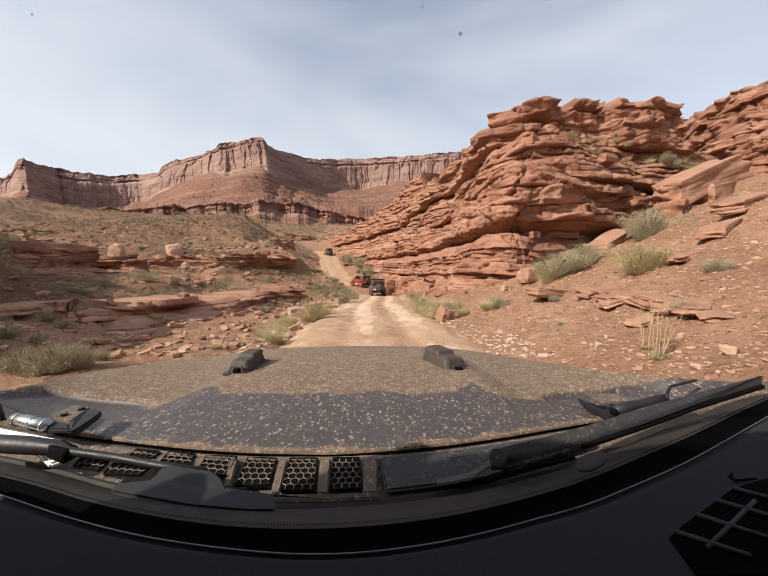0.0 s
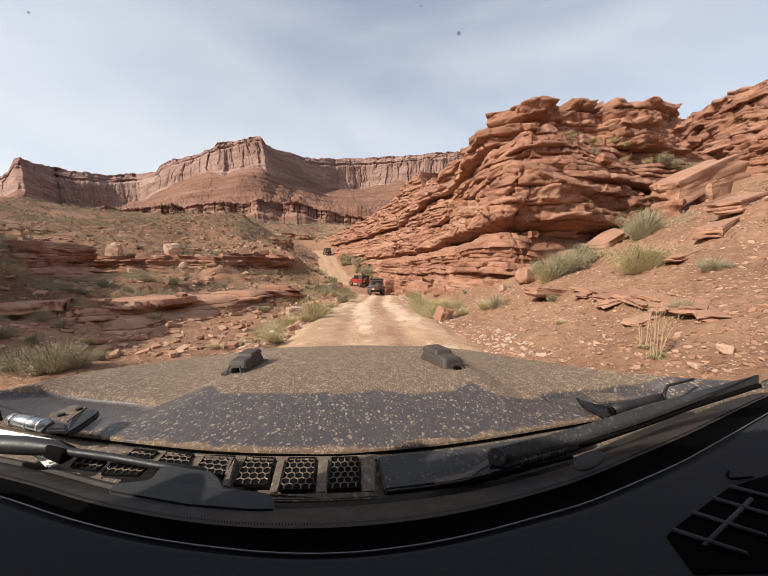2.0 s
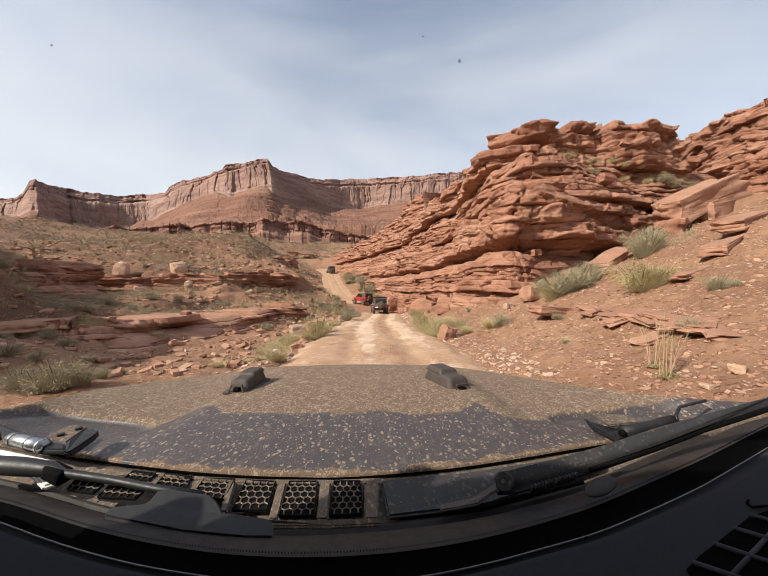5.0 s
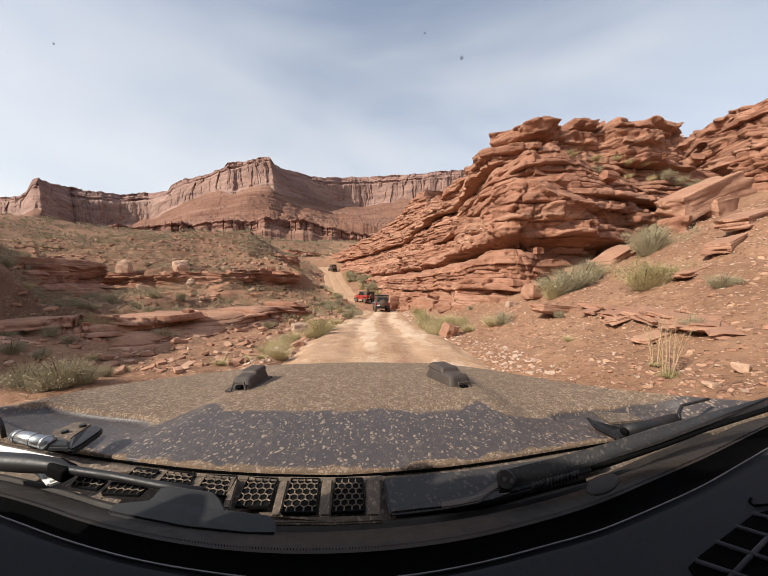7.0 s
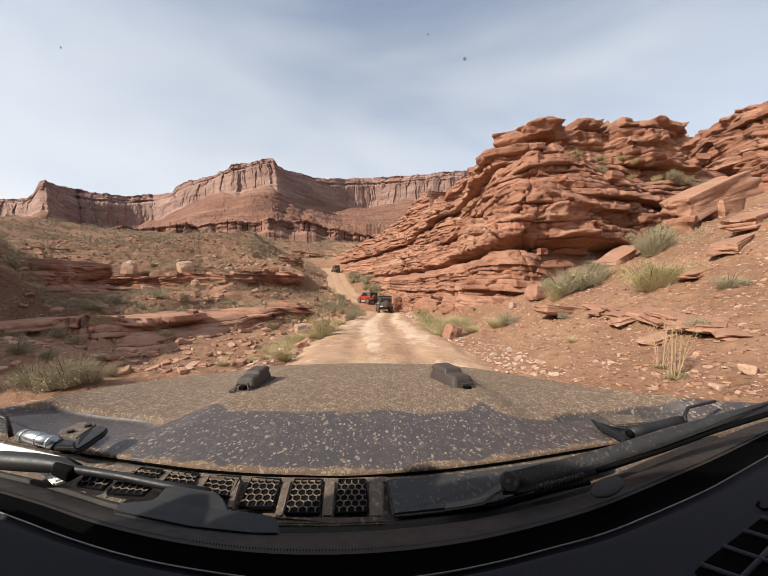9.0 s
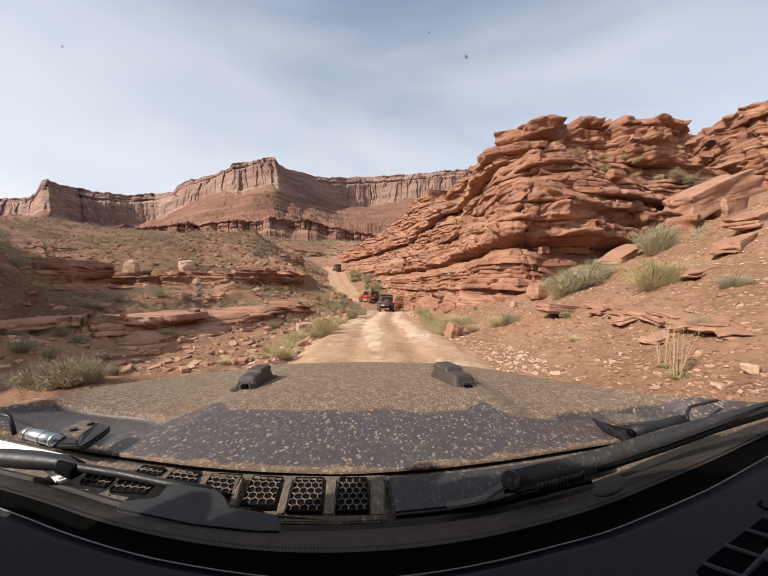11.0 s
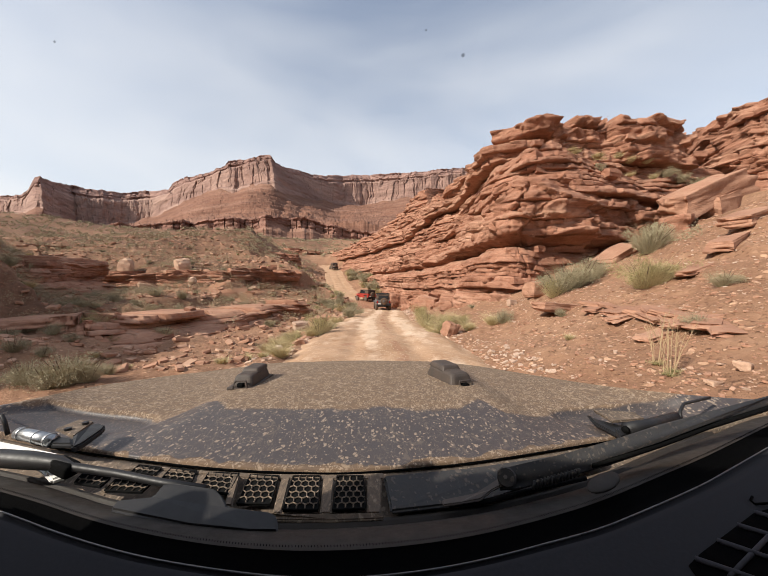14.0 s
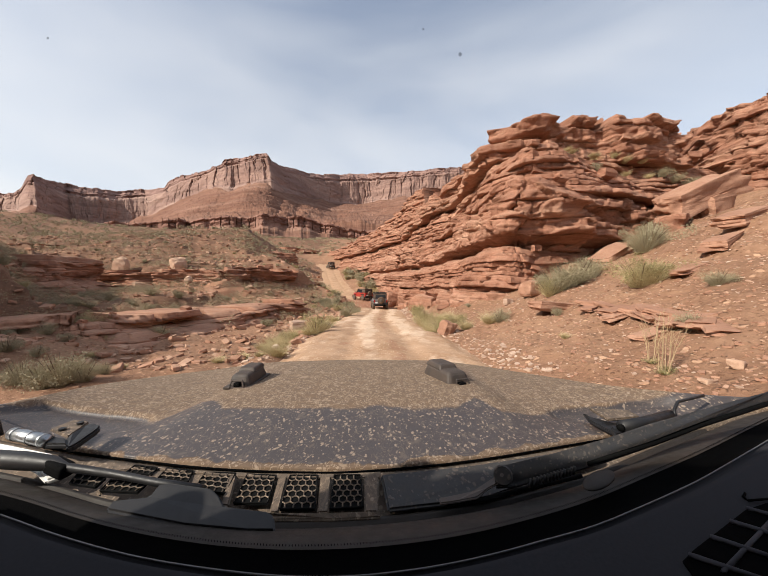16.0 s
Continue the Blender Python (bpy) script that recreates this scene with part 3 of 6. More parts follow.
outcrop(bluff, RIDGE + [(4.2, 31), (4.6, 25), (4.9, 19.5), (5.7, 16.2), (6.6, 15.3), (7.8, 15.6), (9.0, 17.0), (10.5, 17.6), (14, 18.4), (18, 19.4)],
        stack(-3.0, [(1.0, 0.35, 0.6), (3.3, 0.2, 0.42)], 4), lambda z, t, x, y: np.interp(z, [-3, 1.0, 2.9, 3.4], [0, 0.0, 0.3, 1.2]) + wander(t, z, 0.3),
        lambda t, x, y: 30 + 0 * t, (0.06, 0.0042), 3.0, RED_ROCK, jut=0.17, seed=3, fan=2.0, bays=0.75)
outcrop(bluff, RIDGE_IN + [(5.2, 31), (5.2, 25), (5.2, 20), (5.9, 16.4), (6.7, 15.4), (8.2, 15.7), (9.6, 16.6), (11.5, 17.0), (14, 17.6), (18, 18.6), (23, 20)],
        stack(3.3, [(4.0, 0.2, 0.45), (5.7, 0.4, 0.85), (6.4, 0.18, 0.4)], 5), lambda z, t, x, y: np.interp(z, [3.3, 3.8, 4.0, 5.6, 6.5], [1.5, 1.3, 0.1, 0.2, 0.9]) + wander(t, z, 0.45),
        lambda t, x, y: 30 + 0 * t, (0.06, 0.0042), 4.0, RED_ROCK, jut=0.24, blockiness=1.2, seed=4, fan=2.5, bays=0.75)
outcrop(bluff, RIDGE_TOP + [(5.6, 31), (5.7, 25), (5.9, 21), (6.8, 18.2), (8.2, 17.0), (10, 17.1), (13, 17.8), (17, 18.7), (21, 19.8), (25, 21.5)],
        stack(6.3, [(9.4, 0.16, 0.4)], 6), lambda z, t, x, y: np.interp(z, [6.3, 7.6, 9.4], [0, 0.7, 2.0]) + wander(t, z, 0.6),
        lambda t, x, y: np.where(y < 21.5, 30, ridge_top(t, x, y)), (0.06, 0.0042), 4.0, RED_ROCK, jut=0.2, seed=5, fan=3.0, bays=0.75)
outcrop(bluff, RIDGE_TOP + [(6.2, 31), (6.6, 26), (8, 22)], stack(9.4, [(17.4, 0.3, 0.7)], 7), lambda z, t, x, y: np.interp(z, [9.4, 14], [0.5, 2.2]) + wander(t, z, 0.6),
        ridge_top, (0.14, 0.0045), 4.0, RED_ROCK, jut=0.25, seed=8, fan=3.0, bays=0.75)
outcrop(bluff, [(11, 36), (8.0, 28), (6.2, 23.8), (6.5, 21.6), (8.4, 20.1), (10.6, 19.7), (11.2, 20.4), (12.2, 19.9), (13.4, 20.6), (15, 20.2), (18.6, 20.6), (20.8, 21.2), (22, 23), (24, 27)],
        stack(9.2, [(12.4, 0.28, 0.8)], 9), lambda z, t, x, y: np.interp(z, [9.2, 10.4, 10.8, 12.4], [0, 0.3, -0.2, 0.25]) + wander(t, z, 0.4),
        lambda t, x, y: np.interp(x, [5.9, 6.4, 6.9, 8.6, 10.4, 11.4, 12.4, 13.6, 15, 18, 20.5, 21.5], [9.5, 10.3, 10.8, 11.3, 11.8, 11.5, 12.0, 11.8, 11.6, 11.8, 11.6, 10.8]), (0.06, 0.0042), 4.0, RED_ROCK, jut=0.26, blockiness=1.1, seed=10, fan=2.0)

# the higher outcrop on the slope's shoulder
outcrop(thing("upper_outcrop", "dark red sandstone outcrop on top of the slope", "rock"), [(26.3, 30), (24.6, 24), (24.0, 20.8), (25.0, 19), (29, 18.7), (41, 20)],
        stack(6.0, [(14.8, 0.35, 0.9)], 6), lambda z, t, x, y: np.interp(z, [6, 9, 10, 13, 15], [0, 0.4, -0.3, 0.3, 1.2]) + 0 * t,
        lambda t, x, y: np.interp(x, [22.5, 24, 26.5, 40], [11.8, 13.2, 14.2, 15.2]), (0.12, 0.005), 6.0, RED_ROCK, jut=0.25, seed=11)

# a shaded ledge on the near hillside
outcrop(thing("shaded_ledge", "shaded dark sandstone ledges on the brushy bank", "rock"), [(-38, 13), (-32, 18), (-27.4, 22), (-25.6, 26), (-26.4, 31), (-29.5, 38)],
        stack(-1.2, [(5.2, 0.3, 0.8)], 12), lambda z, t, x, y: np.interp(z, [-1, 1.0, 1.6, 3.2, 5], [0, 1.4, 2.6, 3.0, 4.5]) + 0.9 * vnoise(t * 0.2, z, 0, 16),
        lambda t, x, y: 3.9 + 0.8 * vnoise(t * 0.15, 0, 0, 19), (0.14, 0.0045), 4.0, RED_ROCK, jut=0.24, blockiness=1.4, seed=41)
outcrop(thing("far_ledge", "broken red ledges beyond the road's crest", "rock"), [(-70, 150), (-48, 143), (-34, 140), (-20, 146), (-10, 158)],
        stack(10.0, [(19.0, 0.7, 1.6)], 12), lambda z, t, x, y: np.interp(z, [10, 19], [0, 9]) + 1.5 * vnoise(t * 0.08, z * 0.5, 0, 16),
        lambda t, x, y: 17.0 + 1.5 * vnoise(t * 0.05, 0, 0, 19), (0.5, 0.004), 8.0, RED_ROCK, jut=0.7, blockiness=3.0, seed=43, fan=8.0)
outcrop(thing("far_ledge", "broken red ledges beyond the road's crest", "rock"), [(-66, 119), (-50, 114), (-36, 116), (-27, 121), (-21, 128)],
        stack(9.0, [(16.5, 0.6, 1.3)], 13), lambda z, t, x, y: np.interp(z, [9, 16.5], [0, 6]) + 1.2 * vnoise(t * 0.08, z * 0.5, 0, 16),
        lambda t, x, y: 15.0 + 1.0 * vnoise(t * 0.07, 0, 0, 19), (0.45, 0.004), 6.0, RED_ROCK, jut=0.6, blockiness=3.0, seed=45, fan=8.0)
outcrop(thing("far_ledge", "broken red ledges beyond the road's crest", "rock"), [(-110, 205), (-80, 195), (-50, 190), (-25, 196), (0, 210)],
        stack(14.0, [(27.0, 1.0, 2.2)], 14), lambda z, t, x, y: np.interp(z, [14, 27], [0, 16]) + 2 * vnoise(t * 0.05, z * 0.4, 0, 16),
        lambda t, x, y: 24.0 + 2.5 * vnoise(t * 0.04, 0, 0, 19), (0.8, 0.004), 12.0, RED_ROCK, jut=1.0, blockiness=5.0, seed=47, fan=10.0)
# the ledge across the opposite hillside, and the shelves of the dry wash
outcrop(thing("hillside_ledge", "dark red sandstone ledge across the brushy hillside", "rock"), [(-52, 38.6), (-37, 38.6), (-30, 38.2), (-24, 38.8), (-19, 39.2), (-16.5, 41.6), (-13.6, 46), (-11.6, 49.5)],
        stack(0.3, [(4.4, 0.35, 0.9)], 8), lambda z, t, x, y: np.interp(z, [0.5, 2, 3, 5], [0, 0.6, 0.1, 0.9]) + 0 * t,
        lambda t, x, y: 3.0 + 0.4 * vnoise(t * 0.05, 0, 0, 12), (0.2, 0.005), 4.0, RED_ROCK, jut=0.3, blockiness=1.5, seed=21, ragged=0.08)
outcrop(thing("hill_crest_ledge", "long low sandstone ledge below the hill's crest", "rock"), [(-75, 62), (-55, 66), (-40, 70), (-28, 74), (-20, 80)],
        stack(6.0, [(9.6, 0.5, 1.1)], 8), lambda z, t, x, y: np.interp(z, [6, 9.6], [0, 0.8]) + 0 * t,
        lambda t, x, y: 8.6 + 0.5 * vnoise(t * 0.1, 0, 0, 3), (0.3, 0.005), 4.0, RED_ROCK, jut=0.4, blockiness=2.0, seed=23)
outcrop(thing("wash_shelf", "water-worn sandstone shelves stepping down into the wash", "rock"), [(-22, 9.0), (-15, 10.2), (-11.2, 11.4), (-9.8, 13.5), (-9.0, 17), (-8.4, 21), (-7.2, 25), (-5.5, 30)],
        stack(-1.9, [(0.1, 0.16, 0.42)], 9), lambda z, t, x, y: np.interp(z, [-1.9, -1.3, -0.95, -0.6, 0], [0, 0.6, 1.2, 1.9, 2.8]) + 0.9 * vnoise(t * 0.22, z * 1.5, 0, 8),
        lambda t, x, y: -0.34 + 0.22 * vnoise(t * 0.16, 0, 0, 14), (0.08, 0.004), 3.0, SHELF_ROCK, jut=0.32, blockiness=2.6, seed=31)
outcrop(thing("ford_shelf", "flat red rock shelf at the road's wash crossing", "rock"), [(1.5, 47), (2.6, 43), (3.6, 39.5), (5.2, 37), (9, 36)],
        stack(-2.0, [(0.2, 0.2, 0.4)], 9), lambda z, t, x, y: np.interp(z, [-2, 0.2], [0, 2.5]) + 0 * t,
        lambda t, x, y: -0.1 + 0 * t, (0.2, 0.004), 4.0, SHELF_ROCK, jut=0.3, blockiness=2, seed=33)


# ---- the far cliffs ----
def far_cliffs():
    """A wall of sandstone with two prows above long talus; bearings as sideways metres per metre ahead."""
    tan_b = np.array([-1.75, -1.19, -1.12, -1.09, -1.075, -1.06, -1.045, -0.96, -0.76, -0.72, -0.667, -0.62, -0.477, -0.43, -0.37, -0.344, -0.325, -0.25, -0.13, -0.04, 0.03, 0.13, 0.33, 0.9])
    ahead = np.array([1150, 1040, 1000, 985, 962, 958, 990, 1180, 1290, 1280, 1130, 1060, 930, 905, 872, 868, 905, 1080, 1250, 1300, 1240, 1180, 1150, 1150.0])
    toe = np.array([0.2, 0.2, 0.208, 0.21, 0.217, 0.215, 0.2, 0.18, 0.18, 0.195, 0.222, 0.24, 0.275, 0.286, 0.294, 0.292, 0.285, 0.262, 0.236, 0.232, 0.24, 0.26, 0.27, 0.27])
    rim_b = np.array([-1.75, -1.19, -1.12, -1.10, -1.09, -1.077, -1.06, -1.03, -0.96, -0.89, -0.80, -0.72, -0.662, -0.648, -0.612, -0.52, -0.487, -0.476, -0.396, -0.364, -0.348, -0.335, -0.315, -0.25, -0.187, -0.047, 0.027, 0.114, 0.33, 0.9])
    rim = np.array([0.27, 0.277, 0.282, 0.291, 0.31, 0.331, 0.334, 0.321, 0.304, 0.293, 0.287, 0.291, 0.293, 0.313, 0.331, 0.353, 0.366, 0.38, 0.392, 0.402, 0.403, 0.383, 0.369, 0.35, 0.342, 0.34, 0.342, 0.351, 0.372, 0.38])
    u = np.linspace(tan_b[0], tan_b[-1], 2300)
    base = np.interp(u, tan_b, ahead)
    ragged = 2.0 * fbm(u * 30, 0, 0, 3, 203) + 1.4 * joints(u, 0.011, 208)[0]
    Y = base + 14 * fbm(u * 15, 0.3, 0, 4, 201)
    zt = 1.5 + np.interp(u, rim_b, rim) * base + ragged
    zc = 1.5 + np.interp(u, tan_b, toe) * base + 8 * fbm(u * 16, 5, 0, 3, 204)
    # walls that face the valley are fluted, those of the hollows stay smooth
    fluted = np.interp(u, [-1.75, -1.12, -1.06, -1.045, -0.76, -0.72, -0.66, -0.35, -0.335, -0.16, -0.1, 0.9], [1, 1, 1, 0.25, 0.3, 1, 1, 1, 0.25, 0.3, 1, 1])
    spread = np.interp(u, [-1.75, -1.09, -1.06, -0.9, -0.7, -0.5, -0.35, -0.33, -0.15, 0], [0, -0.008, 0.014, 0.012, 0, -0.004, 0.016, 0.018, 0.006, 0])
    rows = [np.stack([u * (Y + b), Y + b, zt + r], -1) for b, r in ((200, 8), (24, 2))]
    layers = np.random.default_rng(9).uniform(-1, 1, 80)
    for k, v in enumerate(np.linspace(0, 1.25, 72)):
        z = zt + (zc - zt) * v
        batter = np.interp(v, [0, 0.08, 0.11, 0.17, 0.20, 0.27, 0.30, 0.92, 1.0], [0, 3, 11, 13, 20, 22, 30, 40, 52])
        high = 1 - smooth(v, 0.26, 0.36)
        pier, cleft = joints(u + 0.004 * vnoise(u * 40, v * 3, 0, 214), 0.024, 215)
        rib, chink = joints(u + 0.003 * v, 0.0085, 216)
        slab, crack = facets(u * 60 + 0.4 * v, v * 2.6, 217)
        flake, _ = facets(u * 150, v * 7, 218)
        deep = smooth(vnoise(u * 35, v * 2.2, 0, 219), -0.1, 0.3)
        wall = 4.5 * pier + 1.6 * rib + 4.5 * deep * (1 - smooth(cleft, 0, 0.3)) + 1.2 * deep * (1 - smooth(chink, 0, 0.25))
        wall = wall * fluted + 3.0 * slab + 1.0 * flake + 1.5 * (1 - smooth(crack, 0, 0.12))
        top = 3.5 * slab + 2.0 * flake + 3.0 * layers[k] + 5 * vnoise(u * 26, v * 16, 0, 212)
        col = wall * (1 - high) * np.interp(v, [0.9, 1.0], [1, 0.3]) + top * high
        side = spread * v + 0.0022 * (1 - fluted) * (slab * (1 - high) + (flake + layers[k]) * high) + 0.0035 * vnoise(u * 22, v * 6, 0, 225) + 0.0015 * vnoise(u * 60, v * 20, 0, 226)
        yy = Y - batter + col
        rows.append(np.stack([(u + side) * yy, yy, z], -1))
    thing("far_cliffs", "high pale red sandstone cliffs of a mesa", "cliff", kind="structure", data=grid_mesh("far_cliffs", np.stack(rows[17:]), MESA, soft=False))
    thing("cliff_rim", "dark layered rim above the mesa cliffs", "cliff", kind="structure", data=grid_mesh("cliff_rim", np.stack(rows[:18]), RIM, soft=False))
    Yt = Y - 24
    low = 430 + 0 * u
    wide = np.ones(161) / 161
    Ys = np.convolve(np.pad(Yt, 80, mode="edge"), wide, "valid")
    zs = np.convolve(np.pad(zc, 80, mode="edge"), wide, "valid")
    end = np.interp(u, [-1.75, -0.95, -0.75, 0.9], [66, 66, 84, 84])
    rows = []
    for v in np.linspace(0.0, 1, 130):
        k = smooth(v, 0.0, 0.3)
        ya, za = Yt * (1 - k) + Ys * k, zc * (1 - k) + zs * k
        yy = ya + (low - ya) * v
        z = za + 9 * (1 - v) + (end - za) * (1 - (1 - v) ** 1.3)
        gully = 7 * (1 - v) ** 0.7 * (np.abs(vnoise(u * 15 + v * 0.5, v * 0.8, 0, 220)) * 2 - 0.7)
        slab, _ = facets(u * 70, v * 34, 223)
        clod, _ = facets(u * 190, v * 70, 224)
        ph = (z + gully) / 15 + 0.5 * fbm(u * 7, v * 3, 0, 3, 227)
        z = z + gully + 1.0 * slab * smooth(v, 0.06, 0.2) + 0.6 * clod + 1.2 * fbm(u * 80, v * 40, 0, 3, 222)
        # broken ledges of harder rock
        fr = ph - np.floor(ph)
        hard = smooth(vnoise(u * 11, np.floor(ph) * 1.7, 0, 228), -0.45, 0.2) * smooth(v, 0.12, 0.3)
        z = z + hard * 10 * (smooth(fr, 0.4, 0.6) - fr)
        rows.append(np.stack([(u + spread * (1 - k)) * yy, yy, z], -1))
    rows.append(np.stack([u * (low - 2), low - 2, 0 * u + 30], -1))
    me = grid_mesh("talus", np.stack(rows), TALUS, soft=False)
    thing("talus", "long red-brown talus slopes under the mesa cliffs", "slope", kind="structure", data=me)
    # the dark ledge in front of the talus: a jointed wall under a paler cap, and a lower step
    u = np.linspace(-1.5, 0.3, 2400)
    Y = 405 + 18 * fbm(u * 11, 0, 0, 3, 230)
    notch, gap = joints(u, 0.033, 239)
    zt = 1.5 + np.interp(u, [-1.5, -0.95, -0.84, -0.634, -0.37, -0.24, -0.155, -0.1, 0.02, 0.3], [0.14, 0.165, 0.183, 0.194, 0.206, 0.210, 0.192, 0.178, 0.165, 0.16]) * 405 + 0.7 * notch + 0.6 * joints(u, 0.009, 231)[0]
    rows = [np.stack([u * (Y + 60), Y + 60, zt + 5], -1)]
    profile = [(0.5, 0), (0, 0.6), (-0.6, 1.6), (-0.2, 2.4), (1.6, 2.8)] + [(1.4 - 0.12 * k, 3.4 + 0.8 * k) for k in range(14)] + [(-2, 14.8), (-3, 18)]
    for k, (o, d) in enumerate(profile):
        v = d / 22
        pier, cleft = joints(u + 0.002 * vnoise(u * 60, v * 6, 0, 233), 0.021 if d < 15 else 0.03, 236)
        flake, crack = facets(u * 75, v * 12, 237)
        face = 1.0 if d < 14.4 else 0.0
        depth = face * (2.6 * pier + 1.2 * flake + 0.8 * (1 - smooth(crack, 0, 0.1))) + 1.6 * vnoise(u * 16, d * 0.5, 0, 238) + 1.5 * (1 - face) * facets(u * 30, v * 5, 242)[0]
        slot = face * (1 - smooth(cleft, 0, 0.16)) * smooth(vnoise(u * 35, 4, 0, 240), -0.2, 0.2) * (4.5 if 2.6 < d else 1.0)
        yy = Y + o + depth + slot
        rows.append(np.stack([u * yy, yy, zt - d], -1))
    me = grid_mesh("cliff_ledge", np.stack(rows), DARK_LEDGE, soft=False)
    thing("cliff_ledge", "dark broken sandstone ledge below the talus", "cliff", kind="structure", data=me)
    rows = []
    for v in np.linspace(0, 1, 70):
        yy = Y + 4 - 100 * v
        z = zt - 12 - 40 * v + 2.0 * fbm(u * 10, v * 5, 0, 3, 234) * smooth(v, 0, 0.1)
        ph = z / 6 + 0.4 * fbm(u * 6, v * 3, 0, 2, 243)
        fr = ph - np.floor(ph)
        hard = smooth(vnoise(u * 14, np.floor(ph) * 1.7, 0, 244), -0.3, 0.2)
        z = z + hard * 4.2 * (smooth(fr, 0.4, 0.6) - fr) + 0.25 * facets(u * 50, v * 45, 241)[0]
        rows.append(np.stack([u * yy, yy, z], -1))
    thing("ledge_apron", "stepped red-brown debris slope below the dark ledge", "slope", kind="structure", data=grid_mesh("ledge_apron", np.stack(rows), TALUS, soft=False))


far_cliffs()



# ---- the car that carries the camera ----
def splatter_mat(name, base, film_col, rough, film_by, mud=1.0, streaks=1.0):
    """Dark paint or plastic under trail dust, with dried mud drops; film_by: a mesh layer's name, or one thickness for all."""
    m, n, l, b = shader(name, rough, 0.0, 0.45)
    tc = n.new("ShaderNodeTexCoord").outputs["Object"]
    cloud = noise_node(n, l, tc, 30, 6, 0.7)
    if isinstance(film_by, str):
        ragged = n.new("ShaderNodeMath")
        ragged.operation = "MULTIPLY_ADD"
        l.new(noise_node(n, l, tc, 16, 5, 0.65), ragged.inputs[0])
        ragged.inputs[1].default_value = 0.28
        l.new(attr(n, film_by), ragged.inputs[2])
        film = grade(n, l, ragged.outputs[0], 0.52, 0.78, 0.14, 0.92)
    else:
        film = grade(n, l, cloud, 0.3, 0.7, film_by * 0.6, film_by * 1.4)
    thick = n.new("ShaderNodeMath")
    thick.operation = "MULTIPLY"
    l.new(film, thick.inputs[0])
    l.new(grade(n, l, cloud, 0.3, 0.7, 0.65, 1.1), thick.inputs[1])
    col = mixed(n, l, thick.outputs[0], base, film_col)
    st = n.new("ShaderNodeMapping")
    st.inputs["Scale"].default_value = (44, 28, 40)
    st.inputs["Rotation"].default_value = (0, 0, 0.35)
    l.new(tc, st.inputs["Vector"])
    streak = noise_node(n, l, st.outputs[0], 1.0, 2, 0.5, 0.5)
    away = n.new("ShaderNodeMath")
    away.operation = "COMPARE"
    l.new(streak, away.inputs[0])
    away.inputs[1].default_value, away.inputs[2].default_value = 0.5, 0.013
    blot = grade(n, l, streak, 0.6, 0.66, 0.0, 0.8)
    trail = n.new("ShaderNodeMath")
    trail.operation = "MAXIMUM"
    l.new(away.outputs[0], trail.inputs[0])
    l.new(blot, trail.inputs[1])
    dry = n.new("ShaderNodeMath")
    dry.operation = "MULTIPLY"
    l.new(trail.outputs[0], dry.inputs[0])
    l.new(grade(n, l, film, 0.18, 0.85, 0.16 * streaks, 0.55 * streaks), dry.inputs[1])
    col = mixed(n, l, dry.outputs[0], col, (0.40, 0.30, 0.21))
    drops = None
    for scale, hi, lo in ((56, 0.28, 0.19), (100, 0.3, 0.2), (36, 0.14, 0.09)):
        warp = n.new("ShaderNodeMapping")
        warp.inputs["Scale"].default_value = (1.0, 0.62, 1.0)
        warp.inputs["Location"].default_value = (scale * 0.013, scale * 0.007, 0)
        l.new(mixed(n, l, 0.022, tc, noise_colour(n, l, tc, 45), "ADD"), warp.inputs["Vector"])
        v = n.new("ShaderNodeTexVoronoi")
        v.inputs["Scale"].default_value = scale
        l.new(warp.outputs[0], v.inputs["Vector"])
        few = n.new("ShaderNodeSeparateColor")
        l.new(v.outputs["Color"], few.inputs[0])
        mul = n.new("ShaderNodeMath")
        mul.operation = "MULTIPLY"
        l.new(grade(n, l, v.outputs["Distance"], lo, hi, 1.0, 0.0), mul.inputs[0])
        l.new(grade(n, l, few.outputs[0], 0.3, 0.4, 0.0, 0.9), mul.inputs[1])
        if drops is None:
            drops = mul.outputs[0]
        else:
            mx = n.new("ShaderNodeMath")
            mx.operation = "MAXIMUM"
            l.new(drops, mx.inputs[0])
            l.new(mul.outputs[0], mx.inputs[1])
            drops = mx.outputs[0]
    fleck = n.new("ShaderNodeMath")
    fleck.operation = "MULTIPLY"
    l.new(drops, fleck.inputs[0])
    if isinstance(film_by, str):
        l.new(attr(n, "spots"), fleck.inputs[1])
    else:
        fleck.inputs[1].default_value = mud
    keen = n.new("ShaderNodeMath")
    keen.operation = "MULTIPLY"
    l.new(fleck.outputs[0], keen.inputs[0])
    l.new(grade(n, l, thick.outputs[0], 0.15, 0.8, 0.9, 0.85), keen.inputs[1])
    col = mixed(n, l, keen.outputs[0], col, (0.315, 0.240, 0.178))
    l.new(col, b.inputs["Base Color"])
    l.new(grade(n, l, thick.outputs[0], 0.1, 0.6, rough, 0.9), b.inputs["Roughness"])
    bumped(n, l, b, drops, 0.35, 0.003)
    return m


